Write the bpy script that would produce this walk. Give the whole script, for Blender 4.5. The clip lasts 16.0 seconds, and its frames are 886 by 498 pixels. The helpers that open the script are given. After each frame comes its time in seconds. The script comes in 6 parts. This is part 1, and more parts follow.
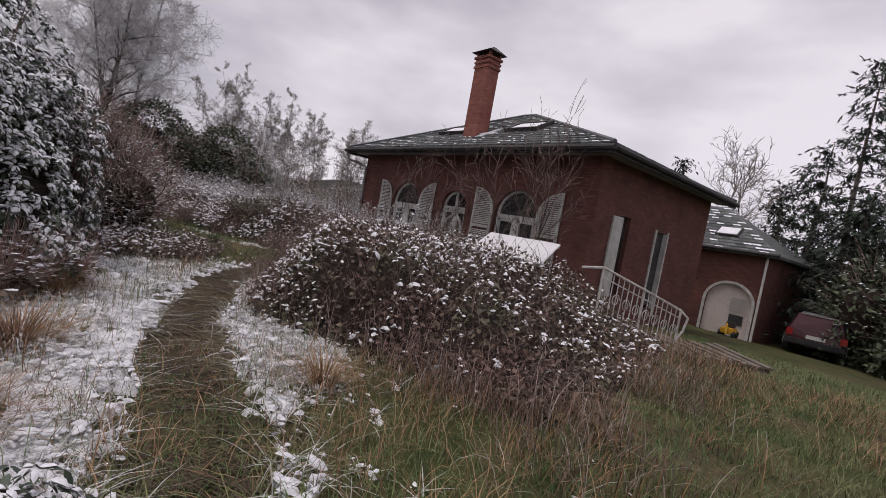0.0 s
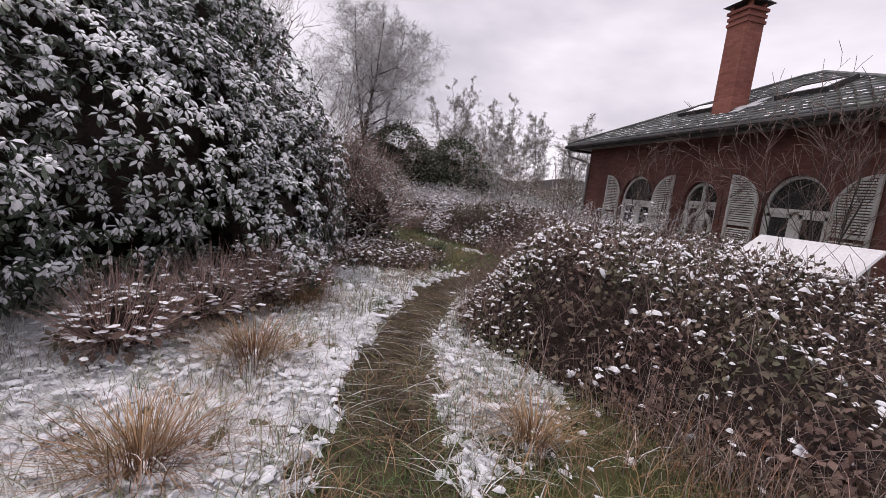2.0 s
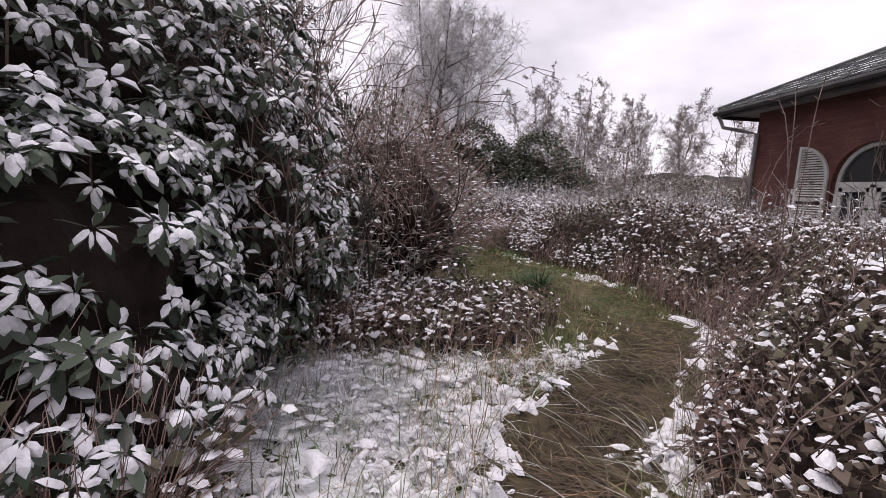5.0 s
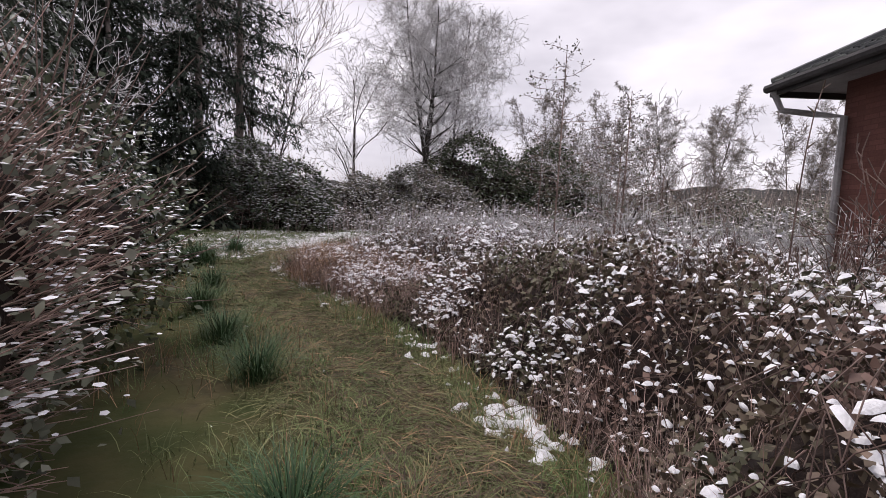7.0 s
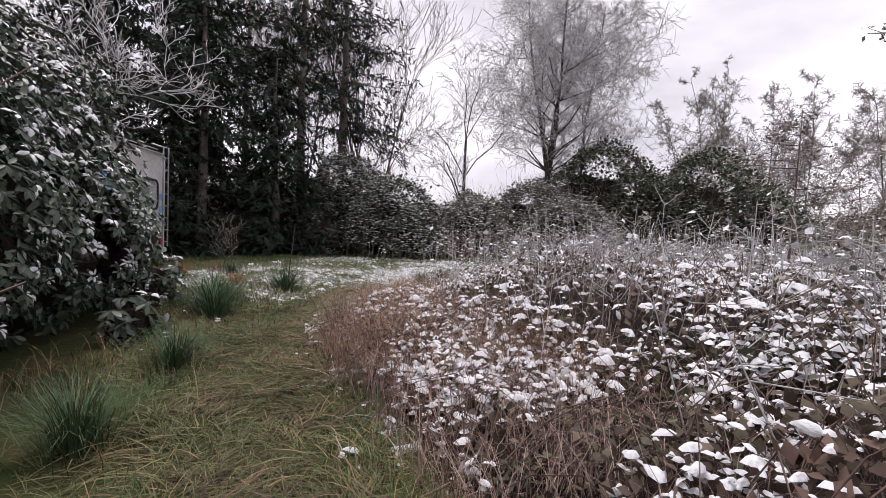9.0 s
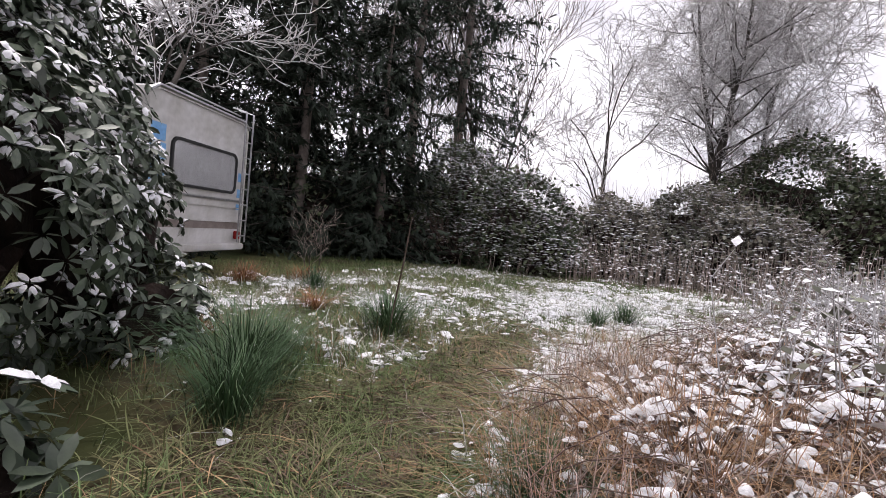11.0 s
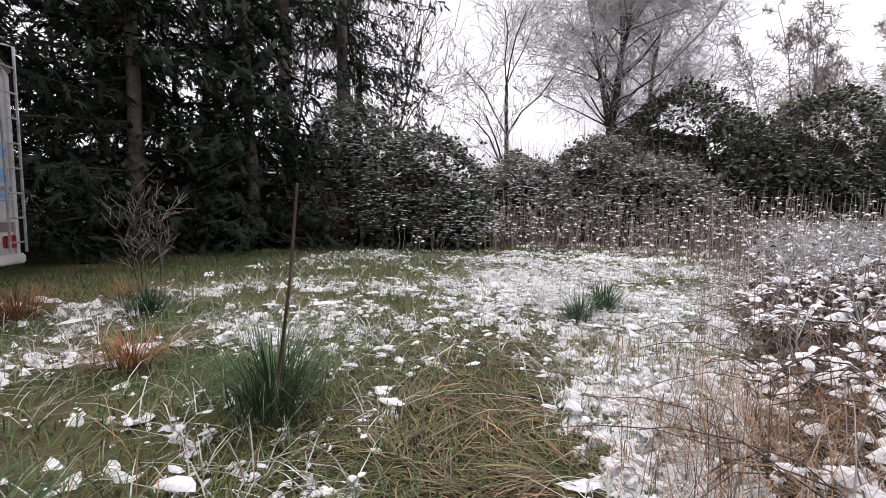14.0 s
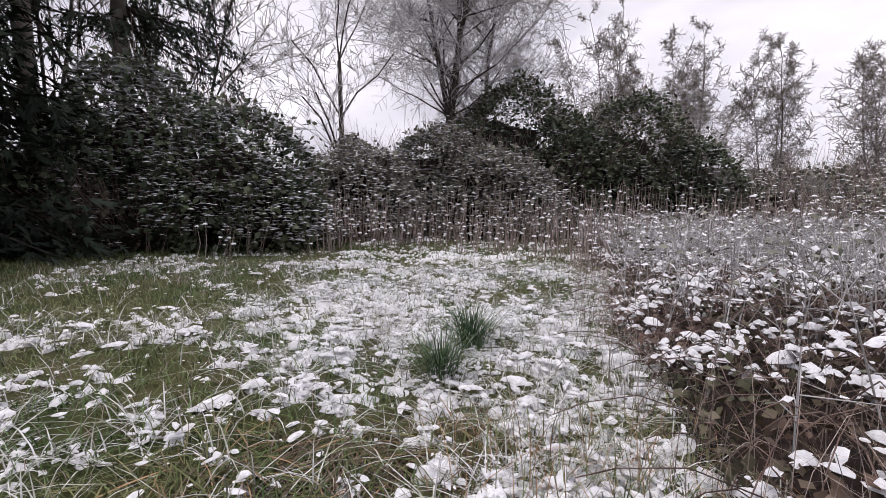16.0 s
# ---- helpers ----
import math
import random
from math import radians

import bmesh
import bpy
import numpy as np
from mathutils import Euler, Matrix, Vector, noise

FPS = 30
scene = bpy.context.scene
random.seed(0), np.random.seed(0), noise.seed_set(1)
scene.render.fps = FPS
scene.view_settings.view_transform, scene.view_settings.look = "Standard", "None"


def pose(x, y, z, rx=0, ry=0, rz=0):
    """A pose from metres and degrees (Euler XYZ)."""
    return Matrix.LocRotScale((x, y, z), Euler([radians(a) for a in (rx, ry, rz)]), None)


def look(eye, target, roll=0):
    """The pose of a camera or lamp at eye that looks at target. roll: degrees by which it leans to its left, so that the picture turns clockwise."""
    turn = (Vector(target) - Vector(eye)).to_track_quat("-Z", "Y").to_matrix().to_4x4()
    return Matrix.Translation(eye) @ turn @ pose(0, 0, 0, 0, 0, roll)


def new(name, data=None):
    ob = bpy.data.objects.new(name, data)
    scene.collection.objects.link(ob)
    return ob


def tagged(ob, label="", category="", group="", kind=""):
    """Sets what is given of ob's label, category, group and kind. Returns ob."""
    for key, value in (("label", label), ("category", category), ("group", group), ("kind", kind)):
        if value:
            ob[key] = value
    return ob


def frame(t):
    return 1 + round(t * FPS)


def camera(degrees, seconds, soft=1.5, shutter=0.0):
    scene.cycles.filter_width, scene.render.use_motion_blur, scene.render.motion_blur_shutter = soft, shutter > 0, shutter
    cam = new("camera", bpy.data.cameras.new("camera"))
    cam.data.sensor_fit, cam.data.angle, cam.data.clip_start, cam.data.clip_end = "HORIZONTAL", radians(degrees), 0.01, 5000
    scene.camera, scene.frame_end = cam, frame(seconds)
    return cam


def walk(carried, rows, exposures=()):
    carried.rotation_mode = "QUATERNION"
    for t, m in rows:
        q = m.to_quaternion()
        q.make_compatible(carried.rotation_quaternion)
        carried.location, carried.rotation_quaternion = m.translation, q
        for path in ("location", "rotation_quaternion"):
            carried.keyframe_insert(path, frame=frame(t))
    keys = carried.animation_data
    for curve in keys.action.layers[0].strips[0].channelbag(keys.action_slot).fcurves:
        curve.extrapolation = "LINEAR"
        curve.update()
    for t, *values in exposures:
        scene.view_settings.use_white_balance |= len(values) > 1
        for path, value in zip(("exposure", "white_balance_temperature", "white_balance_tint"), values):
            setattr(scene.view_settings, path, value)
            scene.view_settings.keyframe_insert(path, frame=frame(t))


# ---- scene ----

# ---- camera and walk ----
cam = camera(88.0, 16.0, soft=0.8)
PATH = [
    (0, (6.383, -9.117, 1.420), 49.10, -3.16, 10.20),
    (0.5, (6.068, -9.127, 1.402), 53.54, -4.55, 10.42),
    (1, (5.982, -8.931, 1.386), 61.95, -5.98, 8.86),
    (1.5, (5.991, -8.805, 1.475), 70.88, -6.55, 6.80),
    (2, (5.663, -8.675, 1.510), 76.25, -7.39, 6.99),
    (2.5, (4.638, -8.398, 1.493), 83.40, -8.65, 7.05),
    (3, (3.848, -8.411, 1.442), 87.08, -7.89, 6.35),
    (3.5, (3.182, -8.344, 1.394), 88.22, -7.73, 6.41),
    (4, (2.529, -8.239, 1.346), 89.12, -7.94, 6.03),
    (4.5, (1.957, -8.092, 1.325), 89.40, -7.61, 4.74),
    (5, (1.253, -7.982, 1.300), 86.30, -7.34, 3.41),
    (7.3, (-3.477, -5.245, 1.589), 92.10, -4.16, 1.81),
    (7.5, (-3.873, -5.156, 1.575), 94.29, -4.13, 1.66),
    (8, (-4.913, -5.082, 1.517), 99.43, -3.41, 1.59),
    (8.2, (-5.304, -5.170, 1.496), 101.41, -3.15, 1.36),
    (10.3, (-9.530, -7.715, 1.413), 108.62, -2.07, 4.63),
    (10.5, (-9.729, -7.858, 1.400), 110.51, -2.31, 4.92),
    (11, (-10.187, -8.198, 1.359), 116.44, -2.28, 5.60),
    (11.5, (-10.428, -8.555, 1.369), 120.84, -2.20, 5.73),
    (12, (-10.630, -8.794, 1.373), 121.50, -2.49, 5.59),
    (12.5, (-10.954, -9.064, 1.322), 120.73, -2.91, 6.01),
    (13, (-11.342, -9.210, 1.321), 115.98, -3.06, 4.66),
    (13.5, (-11.710, -9.276, 1.322), 109.46, -3.47, 2.60),
    (14, (-12.045, -9.303, 1.359), 102.98, -5.10, 0.72),
    (14.5, (-12.368, -9.403, 1.350), 97.94, -7.98, -0.46),
    (15, (-12.635, -9.467, 1.400), 94.01, -9.23, -0.28),
    (15.5, (-13.302, -9.452, 1.442), 89.59, -7.80, 0.27),
    (16, (-13.711, -9.330, 1.424), 83.43, -6.09, 0.80),
]


def carried_pose(eye, yaw, pitch, roll):
    a, b = radians(yaw), radians(pitch)
    e = Vector(eye)
    return look(e, e + Vector((-math.sin(a) * math.cos(b), math.cos(a) * math.cos(b), math.sin(b))), roll)


walk(cam, [(t, carried_pose(e, yw, pt, ro)) for t, e, yw, pt, ro in PATH],
     exposures=[(0.0, 0.05, 6600, 16), (1.5, 0.28, 6600, 17), (3.0, 0.46, 6600, 18), (5.0, 0.56, 6600, 18), (7.5, 0.56, 6600, 15), (10.5, 0.90, 6600, 14), (12.5, 0.98, 6600, 12), (14.5, 0.78, 6600, 13), (16.0, 0.52, 6500, 15)])

# ---- world and sun: a bright, closed winter cloud cover ----
world = bpy.data.worlds.new("winter_sky")
scene.world = world
world.use_nodes = True
wn, wl = world.node_tree.nodes, world.node_tree.links
wn.clear()
w_out = wn.new("ShaderNodeOutputWorld")
w_bg = wn.new("ShaderNodeBackground")
w_sky = wn.new("ShaderNodeTexSky")
w_sky.sky_type, w_sky.sun_disc = "NISHITA", False
w_sky.sun_elevation, w_sky.sun_rotation = radians(38), radians(200)
w_dim = wn.new("ShaderNodeVectorMath")
w_dim.operation = "SCALE"
w_dim.inputs["Scale"].default_value = 0.1
w_co = wn.new("ShaderNodeTexCoord")
w_map = wn.new("ShaderNodeMapping")
w_map.inputs["Scale"].default_value = (1.0, 1.0, 2.6)
w_noise = wn.new("ShaderNodeTexNoise")
w_noise.inputs["Scale"].default_value, w_noise.inputs["Detail"].default_value = 1.7, 5.0
w_noise.inputs["Roughness"].default_value = 0.5
w_ramp = wn.new("ShaderNodeValToRGB")
w_ramp.color_ramp.elements[0].position, w_ramp.color_ramp.elements[0].color = 0.36, (0.43, 0.42, 0.47, 1)
w_ramp.color_ramp.elements[1].position, w_ramp.color_ramp.elements[1].color = 0.62, (0.79, 0.77, 0.82, 1)
w_mix = wn.new("ShaderNodeMixRGB")
w_mix.inputs["Fac"].default_value = 0.93
wl.new(w_co.outputs["Generated"], w_map.inputs["Vector"])
wl.new(w_map.outputs["Vector"], w_noise.inputs["Vector"])
wl.new(w_noise.outputs["Fac"], w_ramp.inputs["Fac"])
wl.new(w_sky.outputs["Color"], w_dim.inputs[0])
wl.new(w_dim.outputs["Vector"], w_mix.inputs["Color1"])
wl.new(w_ramp.outputs["Color"], w_mix.inputs["Color2"])
wl.new(w_mix.outputs["Color"], w_bg.inputs["Color"])
wl.new(w_bg.outputs["Background"], w_out.inputs["Surface"])
w_bg.inputs["Strength"].default_value = 1.0
sun_data = bpy.data.lights.new("sun", "SUN")
sun_data.energy, sun_data.angle, sun_data.color = 1.3, radians(25), (1.0, 0.97, 0.93)
sun = new("sun", sun_data)
sun.matrix_world = look((0, 0, 30), (5, 9, 0))

# ---- materials ----
def material(name, col, col2=None, rough=0.8, scale=6.0, bump=0.3, fine=60.0, metal=0.0, spec=0.3, vary=0.0, mid=0.5, wide=0.12):
    """Two colours mixed by a coarse noise, broken up by a fine one, with relief; vary: brightness from piece to piece."""
    m = bpy.data.materials.new(name)
    m.use_nodes = True
    n, l = m.node_tree.nodes, m.node_tree.links
    b = n["Principled BSDF"]
    b.inputs["Roughness"].default_value, b.inputs["Metallic"].default_value = rough, metal
    b.inputs["Specular IOR Level"].default_value = spec
    co = n.new("ShaderNodeTexCoord")
    big = n.new("ShaderNodeTexNoise")
    big.inputs["Scale"].default_value, big.inputs["Detail"].default_value = scale, 6.0
    ramp = n.new("ShaderNodeValToRGB")
    ramp.color_ramp.elements[0].position, ramp.color_ramp.elements[0].color = mid - wide, (*col, 1)
    ramp.color_ramp.elements[1].position, ramp.color_ramp.elements[1].color = mid + wide, (*(col2 or [c * 0.7 for c in col]), 1)
    small = n.new("ShaderNodeTexNoise")
    small.inputs["Scale"].default_value, small.inputs["Detail"].default_value = fine, 3.0
    gain = n.new("ShaderNodeMapRange")
    gain.inputs["To Min"].default_value, gain.inputs["To Max"].default_value = 0.75, 1.22
    mul = n.new("ShaderNodeVectorMath")
    mul.operation = "SCALE"
    l.new(co.outputs["Object"], big.inputs["Vector"])
    l.new(co.outputs["Object"], small.inputs["Vector"])
    l.new(big.outputs["Fac"], ramp.inputs["Fac"])
    l.new(small.outputs["Fac"], gain.inputs["Value"])
    l.new(ramp.outputs["Color"], mul.inputs[0])
    l.new(gain.outputs["Result"], mul.inputs["Scale"])
    last = mul.outputs["Vector"]
    if vary:
        geo, mr, sc = n.new("ShaderNodeNewGeometry"), n.new("ShaderNodeMapRange"), n.new("ShaderNodeVectorMath")
        mr.inputs["To Min"].default_value, mr.inputs["To Max"].default_value = 1 - vary, 1 + vary
        sc.operation = "SCALE"
        l.new(geo.outputs["Random Per Island"], mr.inputs["Value"])
        l.new(last, sc.inputs[0])
        l.new(mr.outputs["Result"], sc.inputs["Scale"])
        last = sc.outputs["Vector"]
    l.new(last, b.inputs["Base Color"])
    if bump:
        bp = n.new("ShaderNodeBump")
        bp.inputs["Strength"].default_value, bp.inputs["Distance"].default_value = bump, 0.02
        l.new(small.outputs["Fac"], bp.inputs["Height"])
        l.new(bp.outputs["Normal"], b.inputs["Normal"])
    return m


def brick_material(name, a, b2, mortar, w=0.22, h=0.07):
    m = material(name, a, b2, rough=0.9, scale=1.5, bump=0, fine=35)
    n, l = m.node_tree.nodes, m.node_tree.links
    b = n["Principled BSDF"]
    base = b.inputs["Base Color"].links[0].from_socket
    co, sep, add, comb = n.new("ShaderNodeTexCoord"), n.new("ShaderNodeSeparateXYZ"), n.new("ShaderNodeMath"), n.new("ShaderNodeCombineXYZ")
    l.new(co.outputs["Object"], sep.inputs["Vector"])
    l.new(sep.outputs["X"], add.inputs[0])
    l.new(sep.outputs["Y"], add.inputs[1])
    l.new(add.outputs["Value"], comb.inputs["X"])
    l.new(sep.outputs["Z"], comb.inputs["Y"])
    br = n.new("ShaderNodeTexBrick")
    br.inputs["Scale"].default_value = 1.0
    br.inputs["Brick Width"].default_value, br.inputs["Row Height"].default_value = w, h
    br.inputs["Mortar Size"].default_value = 0.006
    br.inputs["Color1"].default_value, br.inputs["Color2"].default_value = (1, 1, 1, 1), (0.72, 0.7, 0.7, 1)
    br.inputs["Mortar"].default_value = (*mortar, 1)
    mul = n.new("ShaderNodeMixRGB")
    mul.blend_type = "MULTIPLY"
    mul.inputs["Fac"].default_value = 1.0
    l.new(comb.outputs["Vector"], br.inputs["Vector"])
    l.new(base, mul.inputs["Color1"])
    l.new(br.outputs["Color"], mul.inputs["Color2"])
    l.new(mul.outputs["Color"], b.inputs["Base Color"])
    bp = n.new("ShaderNodeBump")
    bp.inputs["Strength"].default_value, bp.inputs["Distance"].default_value = 0.6, 0.01
    bp.invert = True
    l.new(br.outputs["Fac"], bp.inputs["Height"])
    l.new(bp.outputs["Normal"], b.inputs["Normal"])
    return m


M_BRICK = brick_material("red_brick", (0.185, 0.082, 0.066), (0.135, 0.062, 0.052), (0.72, 0.68, 0.66))
M_CHIM = brick_material("chimney_brick", (0.33, 0.135, 0.105), (0.27, 0.105, 0.085), (0.8, 0.7, 0.66))
M_SLATE = material("grey_slate", (0.085, 0.09, 0.095), (0.14, 0.15, 0.14), rough=0.6, scale=2.5, fine=30, vary=0.35)
M_WHITE = material("white_paint", (0.66, 0.65, 0.62), (0.52, 0.51, 0.48), rough=0.6, scale=3, fine=40, bump=0.15)
M_SHUT = material("shutter_paint", (0.56, 0.55, 0.52), (0.42, 0.41, 0.38), rough=0.65, scale=4, fine=50, bump=0.2)
M_DARKWOOD = material("dark_fascia", (0.035, 0.033, 0.034), (0.06, 0.055, 0.055), rough=0.6, scale=3, fine=30)
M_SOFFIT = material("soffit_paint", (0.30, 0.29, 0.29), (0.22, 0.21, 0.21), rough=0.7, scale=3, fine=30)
M_DOOR = material("pale_door", (0.62, 0.54, 0.50), (0.55, 0.48, 0.44), rough=0.7, scale=1.5, fine=25, bump=0.1)
M_LEAD = material("lead_flashing", (0.55, 0.55, 0.57), (0.42, 0.42, 0.44), rough=0.5, scale=6, fine=30)
M_METAL = material("white_iron", (0.62, 0.60, 0.58), (0.42, 0.38, 0.35), rough=0.6, scale=9, fine=60, bump=0.2)
M_TABLE = material("white_board", (0.74, 0.73, 0.74), (0.66, 0.65, 0.66), rough=0.5, scale=2, fine=30, bump=0.1)
M_SNOW = material("snow", (0.86, 0.86, 0.89), (0.80, 0.80, 0.84), rough=0.75, scale=4, fine=45, bump=0.5)
M_MUD = material("dead_litter", (0.085, 0.055, 0.042), (0.045, 0.032, 0.026), rough=0.95, scale=3, fine=25, bump=0.8)
# near-black: the shade in gaps between leaves and canes is put into this colour
M_CORE = material("gap_shade", (0.018, 0.012, 0.011), (0.034, 0.022, 0.018), rough=0.95, scale=5, fine=18, bump=1.0)
M_BARK = material("bark", (0.085, 0.075, 0.066), (0.045, 0.040, 0.036), rough=0.95, scale=4, fine=25, bump=0.9)
M_PBARK = material("pine_bark", (0.20, 0.17, 0.155), (0.11, 0.092, 0.08), rough=0.95, scale=3, fine=18, bump=0.9)
M_TWIG = material("dark_twig", (0.12, 0.080, 0.070), (0.26, 0.19, 0.165), rough=0.9, scale=3, fine=20, bump=0, vary=0.4)
M_FROST = material("frosted_twig", (0.36, 0.345, 0.34), (0.70, 0.69, 0.70), rough=0.85, scale=2.5, fine=12, bump=0, vary=0.35)
M_BIRCH = material("bare_birch_twig", (0.18, 0.152, 0.135), (0.30, 0.27, 0.25), rough=0.9, scale=1.5, fine=8, bump=0, vary=0.35)
M_RHODO = material("rhododendron_leaf", (0.038, 0.055, 0.037), (0.064, 0.085, 0.052), rough=0.44, scale=5, fine=40, bump=0.1, spec=0.5, vary=0.45)
M_BRLEAF = material("bramble_leaf", (0.150, 0.095, 0.078), (0.100, 0.098, 0.060), rough=0.6, scale=1.2, fine=30, bump=0, vary=0.5)
M_IVY = material("ivy_leaf", (0.055, 0.076, 0.042), (0.10, 0.115, 0.066), rough=0.5, scale=0.8, fine=30, bump=0, vary=0.5)
M_SCRUB = material("grey_scrub", (0.15, 0.16, 0.12), (0.23, 0.215, 0.175), rough=0.85, scale=0.6, fine=20, bump=0, vary=0.5)
M_NEEDLE = material("needles", (0.016, 0.024, 0.017), (0.030, 0.042, 0.028), rough=0.8, scale=1.0, fine=12, bump=0, vary=0.5)
M_PNEEDLE = material("pine_needles", (0.028, 0.042, 0.030), (0.048, 0.062, 0.046), rough=0.8, scale=1.0, fine=12, bump=0, vary=0.5)
M_GRASS = material("grass_blade", (0.090, 0.150, 0.050), (0.175, 0.195, 0.088), rough=0.7, scale=0.9, fine=25, bump=0, vary=0.45)
M_TUFT = material("tuft_blade", (0.040, 0.085, 0.036), (0.075, 0.125, 0.060), rough=0.6, scale=1.5, fine=25, bump=0, vary=0.45)
M_STRAW = material("straw", (0.36, 0.235, 0.135), (0.22, 0.13, 0.08), rough=0.85, scale=2.0, fine=25, bump=0, vary=0.5)
M_BRACKEN = material("dead_bracken", (0.30, 0.15, 0.075), (0.20, 0.105, 0.06), rough=0.9, scale=3, fine=25, bump=0, vary=0.45)
M_STALK = material("dry_stalk", (0.40, 0.34, 0.305), (0.24, 0.19, 0.165), rough=0.9, scale=1.2, fine=20, bump=0, vary=0.45)
M_LITTER = material("wet_litter", (0.15, 0.112, 0.080), (0.085, 0.064, 0.045), rough=0.9, scale=2.0, fine=20, bump=0, vary=0.5)
M_HAY = material("bleached_stem", (0.46, 0.34, 0.30), (0.27, 0.17, 0.145), rough=0.9, scale=2.0, fine=25, bump=0, vary=0.5)
M_DULL = material("flattened_grass", (0.120, 0.140, 0.060), (0.230, 0.200, 0.105), rough=0.85, scale=1.4, fine=25, bump=0, vary=0.55)
M_RIME = material("snowy_grass_blade", (0.62, 0.62, 0.63), (0.34, 0.35, 0.29), rough=0.85, scale=3.0, fine=25, bump=0, vary=0.4)
M_PLANK = material("grey_plank", (0.20, 0.17, 0.14), (0.13, 0.11, 0.09), rough=0.9, scale=5, fine=40, bump=0.6)
M_STONE = material("step_stone", (0.26, 0.25, 0.23), (0.18, 0.17, 0.155), rough=0.9, scale=4, fine=30, bump=0.6)
M_RV = material("caravan_shell", (0.64, 0.63, 0.64), (0.42, 0.41, 0.39), rough=0.5, scale=2.2, wide=0.2, fine=9, bump=0.05)
M_RVBLUE = material("caravan_blue", (0.16, 0.36, 0.66), (0.22, 0.44, 0.72), rough=0.5, scale=4, fine=20, bump=0)
M_RVBAND = material("caravan_brown_band", (0.20, 0.165, 0.155), (0.26, 0.22, 0.21), rough=0.5, scale=4, fine=20, bump=0)
M_RUBBER = material("rubber", (0.02, 0.02, 0.022), (0.035, 0.035, 0.036), rough=0.7, scale=5, fine=30)
M_CARRED = material("dark_red_paint", (0.055, 0.012, 0.018), (0.075, 0.018, 0.024), rough=0.35, scale=3, fine=20, bump=0, spec=0.5)
M_CHROME = material("worn_metal", (0.5, 0.5, 0.52), (0.38, 0.38, 0.4), rough=0.35, scale=8, fine=40, bump=0.05, metal=0.8)
M_YELLOW = material("yellow_plastic", (0.62, 0.34, 0.03), (0.5, 0.26, 0.025), rough=0.5, scale=6, fine=30, bump=0.05)
M_LAMP = material("red_lens", (0.35, 0.02, 0.02), (0.28, 0.015, 0.015), rough=0.25, scale=8, fine=40, bump=0, spec=0.6)
M_CURTAIN = material("grey_curtain", (0.40, 0.38, 0.40), (0.52, 0.50, 0.52), rough=0.9, scale=9, fine=40)


def glass_material(name, tint):
    m = bpy.data.materials.new(name)
    m.use_nodes = True
    b = m.node_tree.nodes["Principled BSDF"]
    b.inputs["Base Color"].default_value = (*tint, 1)
    b.inputs["Roughness"].default_value = 0.08
    b.inputs["Transmission Weight"].default_value = 0.9
    b.inputs["Specular IOR Level"].default_value = 0.6
    return m


M_CLEAR = glass_material("thin_clear_glass", (0.86, 0.87, 0.88))
M_GLASS = glass_material("window_glass", (0.30, 0.31, 0.32))

# ---- ground shape, path and plant zones ----
TRAIL = np.array([(9.5, -10.4), (6.7, -9.2), (5.3, -8.75), (3.0, -8.25), (0.8, -7.85), (-1.2, -7.0), (-3.4, -5.3), (-5.4, -5.2), (-7.6, -6.3), (-9.6, -7.8),
                  (-10.6, -8.8), (-12.2, -9.5), (-14.2, -9.6), (-17.0, -9.4), (-28.0, -8.8)])


def trail_distance(x, y):
    """Distance to the trodden line, and on which side of it (positive: the house's side)."""
    best, side = np.full(np.shape(x), 1e9), np.ones(np.shape(x))
    for (ax, ay), (bx, by) in zip(TRAIL[:-1], TRAIL[1:]):
        dx, dy = bx - ax, by - ay
        s = np.clip(((x - ax) * dx + (y - ay) * dy) / (dx * dx + dy * dy), 0, 1)
        d = np.hypot(x - ax - s * dx, y - ay - s * dy)
        near = d < best
        side = np.where(near, np.sign((y - ay) * dx - (x - ax) * dy) * -1, side)
        best = np.where(near, d, best)
    return best, side


def ease(a, b, v):
    s = np.clip((v - a) / (b - a), 0, 1)
    return s * s * (3 - 2 * s)


def value_noise(x, y, seed=0):
    """Smooth noise in 0..1 on a unit grid."""
    x, y = np.asarray(x, float), np.asarray(y, float)
    xi, yi = np.floor(x), np.floor(y)
    fx, fy = x - xi, y - yi
    fx, fy = fx * fx * (3 - 2 * fx), fy * fy * (3 - 2 * fy)

    def corner(a, b):
        v = np.sin(a * 127.1 + b * 311.7 + seed * 74.7) * 43758.5453
        return v - np.floor(v)
    return (corner(xi, yi) * (1 - fx) + corner(xi + 1, yi) * fx) * (1 - fy) + (corner(xi, yi + 1) * (1 - fx) + corner(xi + 1, yi + 1) * fx) * fy


def fractal(x, y, seed=0, octaves=4):
    total, amp, norm = 0, 1.0, 0
    for k in range(octaves):
        total, norm = total + amp * value_noise(np.asarray(x) * 2 ** k + 17.3 * k, np.asarray(y) * 2 ** k - 9.1 * k, seed + k), norm + amp
        amp *= 0.55
    return total / norm


def ground_height(x, y):
    x, y = np.asarray(x, float), np.asarray(y, float)
    d, _ = trail_distance(x, y)
    z = -0.08 + 0.33 * ease(-7, -13, x) * ease(6, -4, y) - 0.07 * np.clip(y + 0.5, 0, 14) * ease(-6, 0, x) - 0.03 * np.clip(x - 4, 0, 10)
    z = z + 0.10 * (fractal(x * 0.7, y * 0.7, 3) - 0.5) * ease(0.1, 0.8, d) + 0.035 * (fractal(x * 4, y * 4, 5) - 0.5)
    return z - 0.05 * ease(0.45, 0.1, d)


